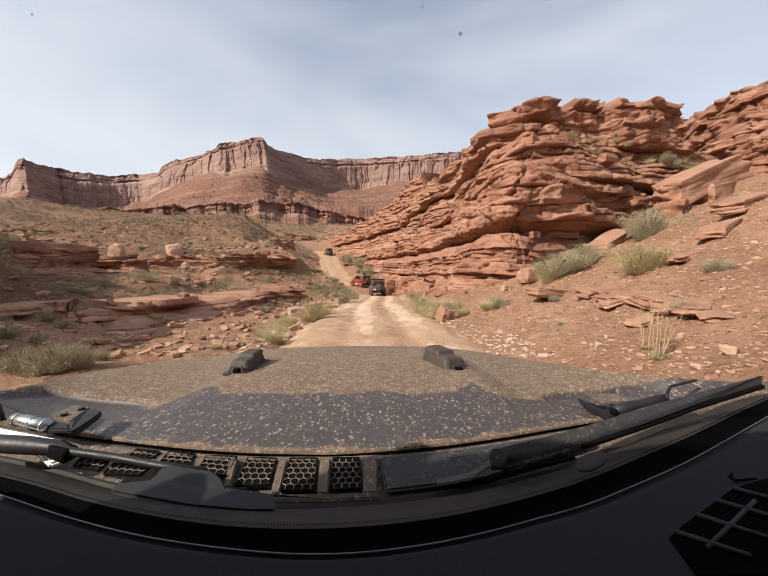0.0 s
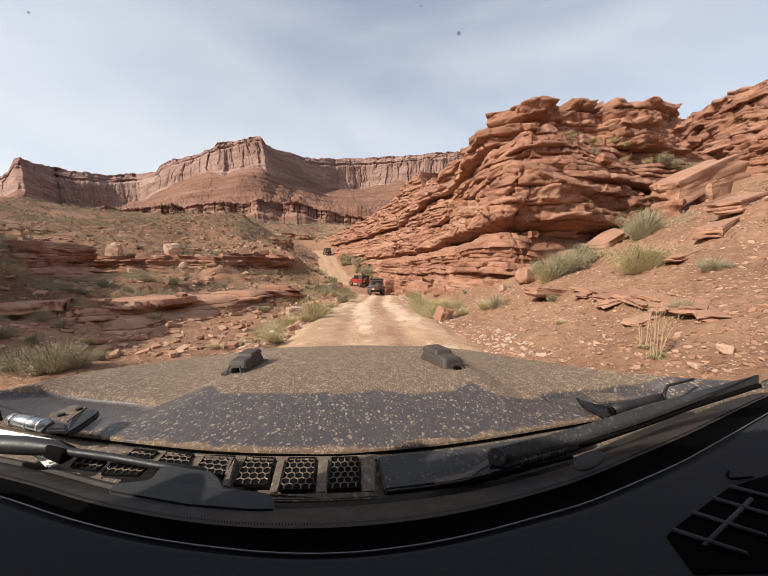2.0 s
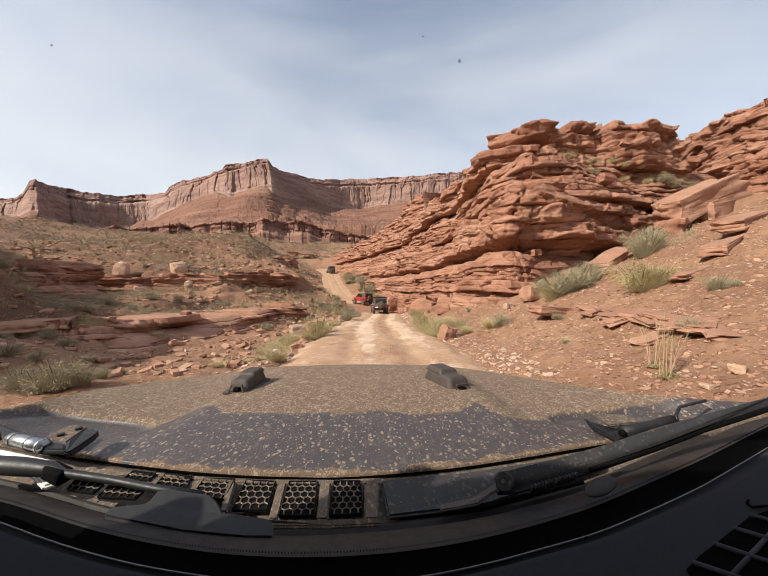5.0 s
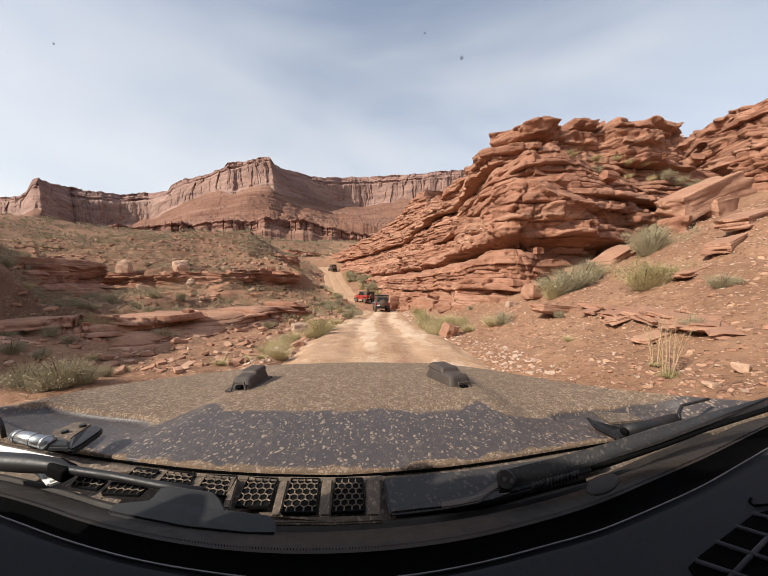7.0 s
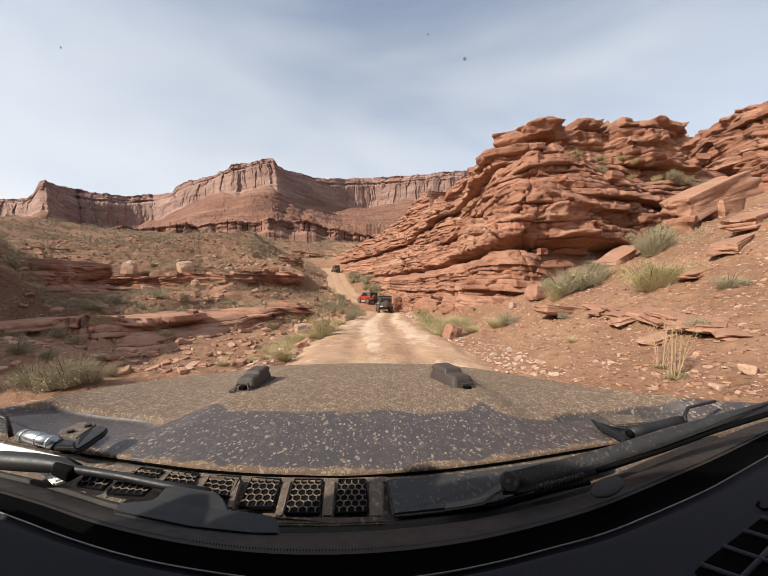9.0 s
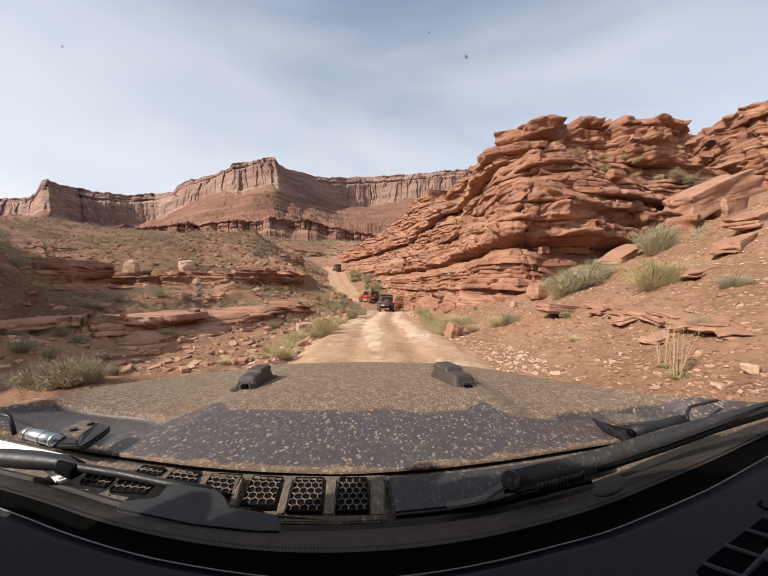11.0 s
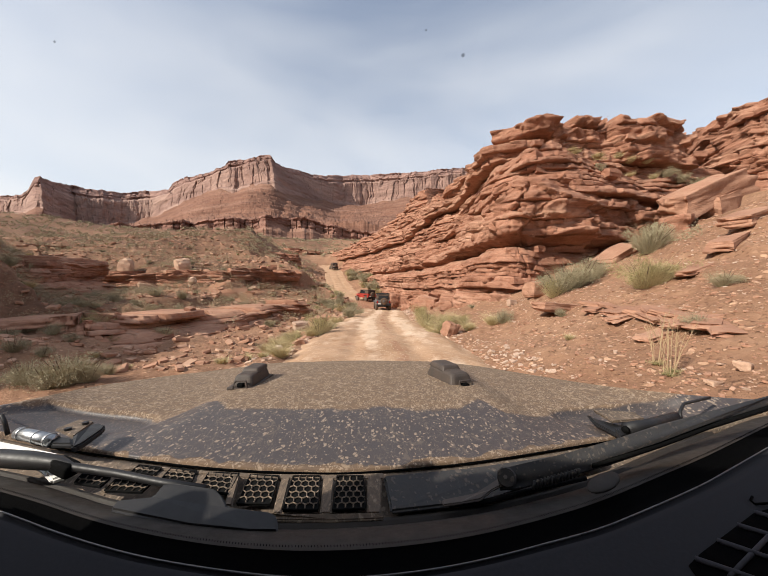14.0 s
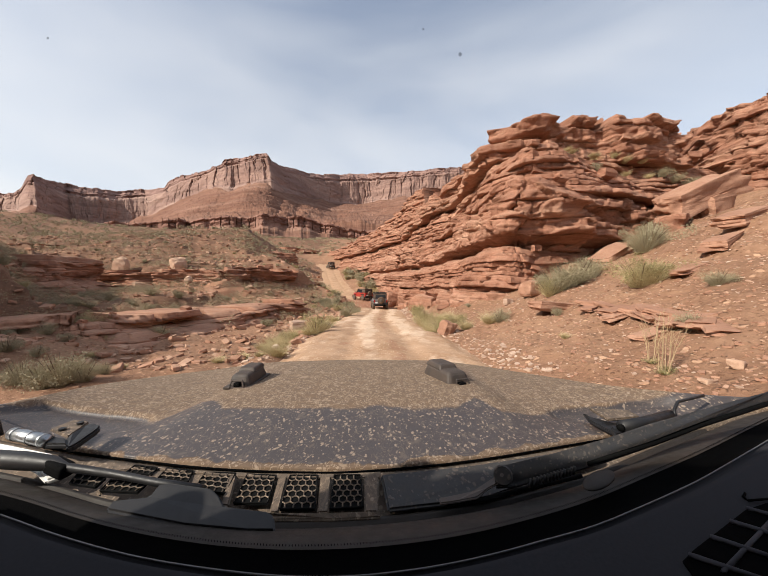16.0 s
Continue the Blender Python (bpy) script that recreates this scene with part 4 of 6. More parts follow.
PAINT = splatter_mat("muddy_paint", (0.041, 0.038, 0.0425), (0.166, 0.106, 0.064), 0.44, "film")
PLASTIC = plain_mat("black_plastic", (0.0105, 0.0112, 0.013), 0.5, dust=0.015, size=9)
DUSTY_PLASTIC = splatter_mat("muddy_plastic", (0.018, 0.016, 0.015), (0.20, 0.143, 0.10), 0.65, 0.55, 0.8, 0.5)
COVER = splatter_mat("smudged_plastic", (0.016, 0.018, 0.021), (0.08, 0.064, 0.052), 0.6, 0.25, 0.2, 0.1)
FRAME_RUBBER = plain_mat("dusty_rubber", (0.0075, 0.007, 0.0065), 0.6, dust=0.26, dustcol=(0.10, 0.074, 0.057), size=5, spec=0.3)
FRIT = plain_mat("black_glass_border", (0.0011, 0.0011, 0.0012), 0.9, size=20, spec=0.03)
RUBBER = plain_mat("black_rubber", (0.003, 0.003, 0.003), 0.85, size=20, spec=0.1)
DASH = plain_mat("dark_dash_vinyl", (0.029, 0.029, 0.0325), 0.85, size=30, spec=0.08)
CHROME = plain_mat("dull_steel", (0.42, 0.43, 0.44), 0.36, 1.0, size=10)
GREY_METAL = plain_mat("grey_alloy", (0.08, 0.08, 0.08), 0.6, 0.2, dust=0.15, size=12)
WHITE_TRIM = plain_mat("pale_painted_metal", (0.72, 0.71, 0.68), 0.5, size=10)
PAINT_PLAIN = plain_mat("blue_grey_paint", (0.04, 0.042, 0.05), 0.4, dust=0.4, size=3)
VOID = plain_mat("opaque_black", (0.006, 0.006, 0.006), 0.9, spec=0.1)


def smooth_line(pts, n):
    """n points on a rounded line through pts."""
    p = np.asarray(pts, float)
    s = np.concatenate([[0], np.cumsum(np.linalg.norm(np.diff(p, axis=0), axis=1))])
    t = np.linspace(0, s[-1], n)
    w = s[-1] / len(p) * 0.35
    return np.stack([sum(np.interp(np.clip(t + d * w, 0, s[-1]), s, p[:, k]) for d in (-1, -0.5, 0, 0.5, 1)) / 5 for k in range(3)], -1)


def slab(pts, thick, bevel=0.004):
    """A plate with the given outline, thick along z."""
    bm = bmesh.new()
    f = bm.faces.new([bm.verts.new(p) for p in pts])
    r = bmesh.ops.extrude_face_region(bm, geom=[f])
    for v in r["geom"]:
        if isinstance(v, bmesh.types.BMVert):
            v.co.z -= thick
    bmesh.ops.recalc_face_normals(bm, faces=bm.faces[:])
    if bevel:
        bmesh.ops.bevel(bm, geom=bm.edges[:], offset=bevel, segments=2, affect="EDGES")
    return bm


car = thing("carrier_car", "dark blue-grey off-road car with a dusty mud-splashed bonnet", "car")
HOOD_REAR = smooth_line([(-1.143, 0.860, 1.133), (-1.103, 0.860, 1.129), (-0.957, 0.870, 1.087), (-0.779, 0.835, 1.076), (-0.578, 0.785, 1.081), (-0.441, 0.755, 1.083), (-0.296, 0.738, 1.082), (-0.093, 0.731, 1.080), (0.110, 0.752, 1.082),
                         (0.232, 0.780, 1.080), (0.336, 0.800, 1.083), (0.499, 0.850, 1.080), (0.644, 0.890, 1.079), (0.890, 0.950, 1.090), (1.192, 1.000, 1.109), (1.301, 1.000, 1.117)], 240)
HOOD_NOSE = smooth_line([(-1.196, 0.900, 1.142), (-1.180, 0.920, 1.139), (-1.123, 1.020, 1.137), (-1.198, 1.350, 1.079), (-1.122, 1.700, 1.022), (-0.996, 1.850, 1.005), (-0.664, 1.950, 1.029), (-0.164, 2.000, 1.032), (0.285, 1.950, 1.038),
                         (0.495, 1.850, 1.042), (0.681, 1.750, 1.032), (0.885, 1.400, 1.070), (0.954, 1.150, 1.119), (1.041, 1.060, 1.134), (1.216, 1.020, 1.131), (1.314, 1.010, 1.130)], 240)


def bonnet():
    k = np.linspace(0, 1, 130)[:, None, None]
    pts = HOOD_REAR[None] * (1 - k) + HOOD_NOSE[None] * k
    x, v = pts[..., 0], k[..., 0]
    pts[..., 2] += 0.012 * np.sin(math.pi * v)
    # a low power bulge with soft shoulders, and two sunk corners for the hinges
    rel = (x + 0.10) / np.interp(v, [0, 1], [0.62, 0.52])
    pts[..., 2] += 0.026 * (1 - smooth(np.abs(rel), 0.8, 1.0)) * smooth(v, 0.02, 0.3) * (1 - smooth(v, 0.8, 1.0))
    edge_y = np.interp(x, [-0.9, -0.83, -0.69, -0.645, -0.56, -0.5, 0.25, 0.33, 0.39, 0.54, 0.6], [0.98, 1.02, 1.0, 1.17, 1.09, 1.035, 1.035, 1.11, 1.0, 1.03, 1.1])
    film = 0.5 + (pts[..., 1] - edge_y + 0.02 * fbm(x * 9, pts[..., 1] * 9, 0, 3, 8)) * 13.0
    film = np.clip(film, 0, 1)
    film = np.maximum(film, 0.72 * (1 - smooth(v + 0.011 * fbm(x * 26, 0 * v, 0, 3, 19), 0.006, 0.019)))
    spots = np.ones_like(film)
    for cx, cy, rx, ry in ((-0.95, 0.995, 0.23, 0.085), (0.78, 1.035, 0.22, 0.07)):
        e = np.abs((x - cx) / rx) ** 3 + np.abs((pts[..., 1] - cy) / ry) ** 3
        sunk = (1 - smooth(e, 0.6, 1.25)) * (1 - smooth(v + 0 * x, 0.6, 0.9))
        pts[..., 2] -= 0.024 * sunk
        film = film * (1 - 0.9 * sunk)
        spots = spots * (1 - (0.93 if cx < 0 else 0.25) * sunk)
    lip = HOOD_REAR.copy()
    lip[:, 2] -= 0.03
    edge = HOOD_REAR.copy()
    edge[:, 2] -= 0.002
    edge[:, 1] -= 0.003
    rolls = [lip[None], edge[None], pts]
    for dy, dz in ((0.03, -0.02), (0.07, -0.08), (0.09, -0.35)):
        r = HOOD_NOSE.copy()
        r[:, 1] += dy
        r[:, 2] += dz
        rolls.append(r[None])
    me = grid_mesh("bonnet", np.concatenate(rolls), PAINT)
    layer = me.attributes.new("film", "FLOAT", "POINT")
    full = np.concatenate([film[:1], film[:1], film, film[-1:], film[-1:], film[-1:]])
    layer.data.foreach_set("value", full.ravel().astype(np.float32))
    layer = me.attributes.new("spots", "FLOAT", "POINT")
    full = np.concatenate([spots[:1], spots[:1], spots, spots[-1:], spots[-1:], spots[-1:]])
    layer.data.foreach_set("value", full.ravel().astype(np.float32))
    return me


part("bonnet", bonnet(), PAINT, car, "dusty blue-grey bonnet spattered with dried mud", soft=True)

COWL_REAR = smooth_line([(-1.120, 0.840, 1.045), (-0.941, 0.790, 1.045), (-0.763, 0.745, 1.045), (-0.579, 0.680, 1.045), (-0.369, 0.632, 1.045), (-0.198, 0.610, 1.045), (0.015, 0.624, 1.045), (0.216, 0.659, 1.045), (0.469, 0.741, 1.045), (0.727, 0.861, 1.050), (1.016, 0.989, 1.055), (1.380, 1.158, 1.060), (1.681, 1.292, 1.060)], 240)
SCREEN_FOOT = smooth_line([(-0.762, 0.555, 1.150), (-0.670, 0.522, 1.150), (-0.591, 0.496, 1.150), (-0.532, 0.477, 1.150), (-0.476, 0.458, 1.150), (-0.427, 0.443, 1.150), (-0.382, 0.430, 1.150), (-0.340, 0.419, 1.150), (-0.302, 0.410, 1.150), (-0.266, 0.403, 1.150), (-0.232, 0.397, 1.150), (-0.186, 0.390, 1.150), (-0.130, 0.383, 1.150), (-0.072, 0.380, 1.150),
                           (-0.014, 0.382, 1.150), (0.057, 0.391, 1.150), (0.112, 0.402, 1.150), (0.168, 0.416, 1.150), (0.205, 0.427, 1.150), (0.284, 0.449, 1.150), (0.329, 0.464, 1.150), (0.379, 0.484, 1.150), (0.436, 0.507, 1.150), (0.499, 0.533, 1.150), (0.571, 0.564, 1.150), (0.659, 0.606, 1.150), (0.807, 0.677, 1.150), (1.005, 0.773, 1.150)], 240)


def band(name, rows, mat):
    return grid_mesh(name, np.stack(rows), mat)


def between(a, b, k, dz=0.0):
    r = a * (1 - k) + b * k
    r[:, 2] += dz
    return r


gap = between(HOOD_REAR, COWL_REAR, 0.0, -0.012)
gap[:, 1] -= 0.009
part("cowl_panel", band("cowl_panel", [between(gap, gap, 0, -0.03), gap, between(gap, COWL_REAR, 0.15, 0.002), between(gap, COWL_REAR, 0.5), between(gap, COWL_REAR, 0.9), COWL_REAR], DUSTY_PLASTIC), DUSTY_PLASTIC, car, "dusty brown-black cowl panel")
part("screen_frame", band("screen_frame", [between(COWL_REAR, SCREEN_FOOT, k, dz) for k, dz in ((0, 0), (0.04, 0.004), (0.08, 0.0), (0.10, -0.014), (0.17, -0.016), (0.20, 0.0), (0.30, 0.004), (0.42, 0.003), (0.52, -0.001), (0.57, -0.006))], FRAME_RUBBER), FRAME_RUBBER, car, "dusty black rubber windscreen surround", soft=True)
part("glass_border", band("glass_border", [between(COWL_REAR, SCREEN_FOOT, k, dz) for k, dz in ((0.565, -0.0055), (0.66, -0.03), (0.8, -0.03), (0.97, -0.008), (1.0, -0.004))], FRIT), FRIT, car, "black printed border of the windscreen")
dots = []
for k in range(10, 228):
    for s in (0.0, 0.5):
        p = Vector(between(COWL_REAR, SCREEN_FOOT, 0.545)[k]).lerp(Vector(between(COWL_REAR, SCREEN_FOOT, 0.545)[k + 1]), s)
        dots.append(tube([p + Vector((0, 0.0005, -0.0005)), p + Vector((0.001, -0.0022, -0.001))], 0.0006, 4))
part("dotted_edge", joined(*dots), FRIT, car)
# Black tube paints in the shade of the gap behind the bonnet.
part("shut_line_shade", tube(between(HOOD_REAR, HOOD_REAR, 0, -0.008)[20:-30:3] - np.array([0, 0.006, 0]), 0.0026, 8), FRIT, car, "thin black line put in for the shaded gap behind the bonnet", soft=True)
part("sealing_strip", tube(between(SCREEN_FOOT, SCREEN_FOOT, 0, 0.001)[4:-4:3], 0.0011, 6), plain_mat("worn_edge", (0.16, 0.16, 0.165), 0.35, 0.5), car, "thin shiny edge of the dash seal", soft=True)


def dashboard():
    near = SCREEN_FOOT.copy()
    near[:, 1] = 0.12
    near[:, 0] *= 1.1
    rows = [between(SCREEN_FOOT, near, k, dz) for k, dz in ((-0.005, -0.001), (0.004, -0.006), (0.018, -0.006), (0.026, 0.0))]
    rows += [between(SCREEN_FOOT, near, k, 0.0) for k in np.linspace(0.05, 0.95, 12)]
    rows.append(between(near, near, 0, -0.25))
    return grid_mesh("dashboard", np.stack(rows), DASH)


part("dashboard", dashboard(), DASH, car, "near-black vinyl dashboard", soft=True)
# demister vent in the dash; a flat black plate paints in the opening's shade
opening_shade = part("vent_recess", slab([(0.379, 0.395, 1.153), (0.412, 0.413, 1.153), (0.563, 0.485, 1.153), (0.752, 0.540, 1.153), (0.479, 0.344, 1.153), (0.364, 0.344, 1.153)], 0.002, 0), FRIT, car)
SLAT = plain_mat("grey_vent_plastic", (0.05, 0.048, 0.055), 0.7, size=20, spec=0.15)
for p, q in (((0.394, 0.402, 1.155), (0.451, 0.364, 1.155)), ((0.452, 0.431, 1.155), (0.506, 0.389, 1.155)), ((0.510, 0.459, 1.155), (0.573, 0.411, 1.155)), ((0.565, 0.485, 1.155), (0.620, 0.445, 1.155))):
    part("vent_slat", tube([p, q], 0.0034, 8), SLAT, opening_shade, soft=True)
for p, q in (((0.412, 0.378, 1.154), (0.568, 0.458, 1.154)),):
    part("vent_bar", tube([p, q], 0.0028, 8), SLAT, opening_shade, soft=True)
part("vent_rim", tube([(0.604, 0.522, 1.154), (0.591, 0.513, 1.154), (0.588, 0.504, 1.154), (0.630, 0.508, 1.154)], 0.0018, 6), FRIT, car, soft=True)
# the body under the bonnet
part("lower_body", joined(block((1.5, 1.5, 0.42), 0.06, Matrix.Translation((-0.08, 1.12, 0.74))), block((1.72, 2.2, 0.5), 0.06, Matrix.Translation((-0.08, -0.6, 0.76)))), PAINT_PLAIN, car)
for wx in (-0.88, 0.72):
    for wy in (1.25, -1.2):
        part("wheel", tube([(wx - 0.13, wy, 0.42), (wx - 0.09, wy, 0.42), (wx + 0.09, wy, 0.42), (wx + 0.13, wy, 0.42)], [0.36, 0.42, 0.42, 0.36], 24), RUBBER, car, soft=True)
# windscreen with a few specks of dirt
GLASS, gn, gl, gb = shader("windscreen_glass", 0.05)
clear, shine, share = gn.new("ShaderNodeBsdfTransparent"), gn.new("ShaderNodeBsdfGlossy"), gn.new("ShaderNodeMixShader")
clear.inputs["Color"].default_value, shine.inputs["Roughness"].default_value, share.inputs[0].default_value = (0.985, 0.99, 0.985, 1), 0.02, 0.012
gl.new(clear.outputs[0], share.inputs[1])
gl.new(shine.outputs[0], share.inputs[2])
gl.new(share.outputs[0], gn["Material Output"].inputs["Surface"])


def screen_point(u, v):
    """u along the screen's foot, v up to its header."""
    foot = SCREEN_FOOT[int(u * 239)]
    head = np.array([foot[0] * 0.92, 0.165 + 0.25 * (foot[1] - 0.36), 1.96])
    return foot * (1 - v) + head * v


glass = part("windscreen", grid_mesh("windscreen", np.array([[screen_point(u, v) for u in np.linspace(0, 1, 40)] for v in np.linspace(0.004, 1, 8)]), GLASS), GLASS, car, "clear flat windscreen with specks of dirt")
glass.visible_shadow = False
DIRT, dn, dl, db = shader("dirt_speck", 0.9)
db.inputs["Base Color"].default_value, db.inputs["Alpha"].default_value = (0.1, 0.1, 0.11, 1), 0.28
for u, v, r in ((0.4571, 0.6509, 0.0014), (0.4403, 0.6684, 0.0007), (0.2772, 0.6649, 0.0009)):
    c = Vector(screen_point(u, v))
    bm = bmesh.new()
    bmesh.ops.create_icosphere(bm, subdivisions=2, radius=r, matrix=Matrix.Translation(c) @ Matrix.Diagonal((1, 0.4, 1.15, 1)))
    part("dirt_speck", bm, DIRT, glass)
# unseen cabin shell around the camera; roof and sides keep the sun off the dash
part("roof_panel", block((1.8, 1.49, 0.09), 0.04, Matrix.Translation((-0.08, -0.665, 2.0))), PLASTIC, car, "black hard top")
for sx in (-0.97, 0.82):
    door = part("door", block((0.06, 1.47, 0.62), 0.03, Matrix.Translation((sx, -0.575, 1.08))), PAINT_PLAIN, car)
    # Opaque panel, out of view, added to stop sun through the side window.
    part("side_window", block((0.03, 1.47, 0.62), 0.01, Matrix.Translation((sx, -0.575, 1.67))), VOID, car, "opaque black panel added in the side window's place")
    # Added block, never in view, that shades the dash's corner.
    part("dash_sun_block", block((0.05, 0.12, 0.26), 0.015, Matrix.Translation((sx, 0.205, 1.5))), PLASTIC, car, "unseen black block added to keep sun off the dash corner")
    part("screen_pillar", tube([(sx, 0.17, 1.4), (sx * 0.97, 0.14, 1.96)], 0.03, 10), PLASTIC, car, "black windscreen pillar")
    part("door_handle", block((0.03, 0.14, 0.03), 0.01, Matrix.Translation((sx + (0.04 if sx > 0 else -0.04), -0.8, 1.22))), PLASTIC, door)
part("tailgate", block((1.74, 0.06, 0.62), 0.03, Matrix.Translation((-0.08, -1.4, 1.08))), PAINT_PLAIN, car)
part("rear_window", block((1.7, 0.03, 0.62), 0.01, Matrix.Translation((-0.08, -1.38, 1.67))), VOID, car)


def vent(corners, nx, ny):
    """A slot in the cowl: a near-black plate painting in its inner shade, with raised rim and a honeycomb grille;
    corners go round from the far left.
    """
    c = [Vector(p) for p in corners]
    slot_shade = part("cowl_vent", slab([p + Vector((0, 0, 0.004)) for p in c], 0.003, 0), VOID, car)
    rim = [p + Vector((0, 0, 0.006)) for p in c]
    part("rim", joined(*[tube([rim[k], rim[(k + 1) % 4]], 0.0016, 6) for k in range(4)]), VOID, slot_shade)
    bars = []

    def spot(u, v):
        return (c[0].lerp(c[1], u)).lerp(c[3].lerp(c[2], u), v) + Vector((0, 0, 0.006))

    for i in range(nx + 1):
        for j in range(ny):
            x0 = (i + (0.5 if j % 2 else 0.0)) / nx
            if x0 > 1.001:
                continue
            y0, y1, y2 = (j + 0.15) / ny, (j + 0.85) / ny, (j + 1.15) / ny
            bars.append(tube([spot(x0, y0), spot(x0, y1)], 0.0016, 4))
            if y2 < 1.0:
                for sx in (-0.5, 0.5):
                    x1 = x0 + sx / nx
                    if -0.001 <= x1 <= 1.001:
                        bars.append(tube([spot(x0, y1), spot(x1, y2)], 0.0016, 4))
    part("grille", joined(*bars), DUSTY_PLASTIC, slot_shade, "dusty honeycomb grille")


vent([(-0.100, 0.699, 1.078), (-0.043, 0.699, 1.078), (-0.034, 0.621, 1.062), (-0.096, 0.617, 1.062)], 4, 6)
vent([(-0.196, 0.699, 1.078), (-0.137, 0.699, 1.078), (-0.126, 0.617, 1.062), (-0.193, 0.617, 1.062)], 4, 6)
vent([(-0.291, 0.705, 1.078), (-0.227, 0.699, 1.078), (-0.222, 0.632, 1.064), (-0.288, 0.632, 1.064)], 4, 5)
vent([(-0.384, 0.710, 1.080), (-0.317, 0.705, 1.080), (-0.315, 0.655, 1.068), (-0.386, 0.670, 1.070)], 4, 4)
vent([(-0.475, 0.720, 1.084), (-0.412, 0.709, 1.084), (-0.405, 0.680, 1.078), (-0.474, 0.687, 1.080)], 4, 3)
vent([(-0.550, 0.725, 1.088), (-0.494, 0.715, 1.088), (-0.494, 0.698, 1.082), (-0.553, 0.705, 1.084)], 4, 2)
vent([(-0.570, 0.684, 1.080), (-0.485, 0.671, 1.080), (-0.492, 0.655, 1.072), (-0.573, 0.661, 1.072)], 5, 2)
vent([(-0.652, 0.696, 1.085), (-0.579, 0.683, 1.085), (-0.584, 0.664, 1.078), (-0.650, 0.677, 1.078)], 4, 2)
# closed part of the cowl beyond the vents
part("cowl_cover", slab([(0.001, 0.712, 1.078), (0.198, 0.739, 1.080), (0.438, 0.787, 1.085), (0.579, 0.835, 1.085), (0.535, 0.772, 1.075), (0.213, 0.647, 1.065), (0.015, 0.617, 1.065)], 0.01), COVER, car, "smooth black cowl cover")
for rib in (((-0.329, 0.700, 1.085), (-0.311, 0.700, 1.085), (-0.295, 0.626, 1.070), (-0.310, 0.626, 1.070)), ((-0.221, 0.700, 1.083), (-0.201, 0.700, 1.083), (-0.193, 0.610, 1.066), (-0.211, 0.610, 1.066)),
            ((-0.131, 0.700, 1.083), (-0.106, 0.700, 1.083), (-0.098, 0.610, 1.066), (-0.120, 0.610, 1.066)), ((-0.036, 0.703, 1.083), (-0.002, 0.707, 1.083), (-0.004, 0.610, 1.066), (-0.030, 0.610, 1.066))):
    part("cowl_rib", slab(rib, 0.008, 0.003), DUSTY_PLASTIC, car)


# the cowl's dusty skin round the vents
part("cowl_strip", slab([(-0.605, 0.726, 1.094), (-0.502, 0.727, 1.090), (-0.397, 0.717, 1.086), (-0.285, 0.709, 1.084), (-0.090, 0.707, 1.083), (0.002, 0.714, 1.083), (0.002, 0.694, 1.081), (-0.099, 0.693, 1.081), (-0.226, 0.693, 1.081), (-0.312, 0.698, 1.083), (-0.407, 0.704, 1.087), (-0.491, 0.712, 1.090), (-0.543, 0.716, 1.092), (-0.584, 0.706, 1.092)], 0.006, 0.002), DUSTY_PLASTIC, car)
part("cowl_strip", slab([(-0.310, 0.633, 1.067), (-0.285, 0.626, 1.067), (-0.208, 0.611, 1.066), (-0.096, 0.610, 1.066), (0.002, 0.614, 1.066), (0.002, 0.606, 1.058), (-0.095, 0.601, 1.058), (-0.205, 0.602, 1.058), (-0.294, 0.616, 1.060)], 0.006, 0.002), DUSTY_PLASTIC, car)
for rib in (((-0.419, 0.704, 1.087), (-0.381, 0.704, 1.085), (-0.383, 0.663, 1.073), (-0.406, 0.671, 1.076)), ((-0.505, 0.714, 1.090), (-0.469, 0.711, 1.088), (-0.471, 0.682, 1.081), (-0.501, 0.689, 1.083)),
            ((-0.578, 0.681, 1.086), (-0.564, 0.679, 1.085), (-0.569, 0.656, 1.073), (-0.586, 0.663, 1.075))):
    part("cowl_rib", slab(rib, 0.008, 0.003), DUSTY_PLASTIC, car)

# rubber stops for the folding windscreen
STOP = plain_mat("dusty_rubber_stop", (0.032, 0.030, 0.029), 0.6, dust=0.12, size=20)
for at, ang, size in (((-0.562, 1.36, 1.094), -3, 1.0), ((0.293, 1.37, 1.090), 20, 1.22)):
    m = Matrix.Translation(at) @ pose(0, 0, 0, 0, 0, ang) @ Matrix.Scale(size, 4)
    bm = joined(block((0.092, 0.19, 0.05), 0.018, m @ Matrix.Translation((0, 0.02, 0.018)), (0.76, 0.8), 4), block((0.108, 0.21, 0.012), 0.004, m @ Matrix.Translation((0, 0.016, -0.006))),
                block((0.076, 0.11, 0.02), 0.009, m @ Matrix.Translation((0, 0.05, 0.045)), (0.8, 0.8), 3))
    stop = part("windscreen_stop", bm, STOP, car, "black rubber windscreen rest on the bonnet", soft=False)
    part("bolt_clip", tube([m @ Vector(q) for q in ((-0.03, -0.088, -0.004), (-0.02, -0.08, 0.024), (0.02, -0.08, 0.024), (0.03, -0.088, -0.004))], 0.0048, 8), STOP, stop)
    part("bolt_head", block((0.024, 0.02, 0.016), 0.004, m @ Matrix.Translation((0, -0.08, 0.008))), RUBBER, stop)

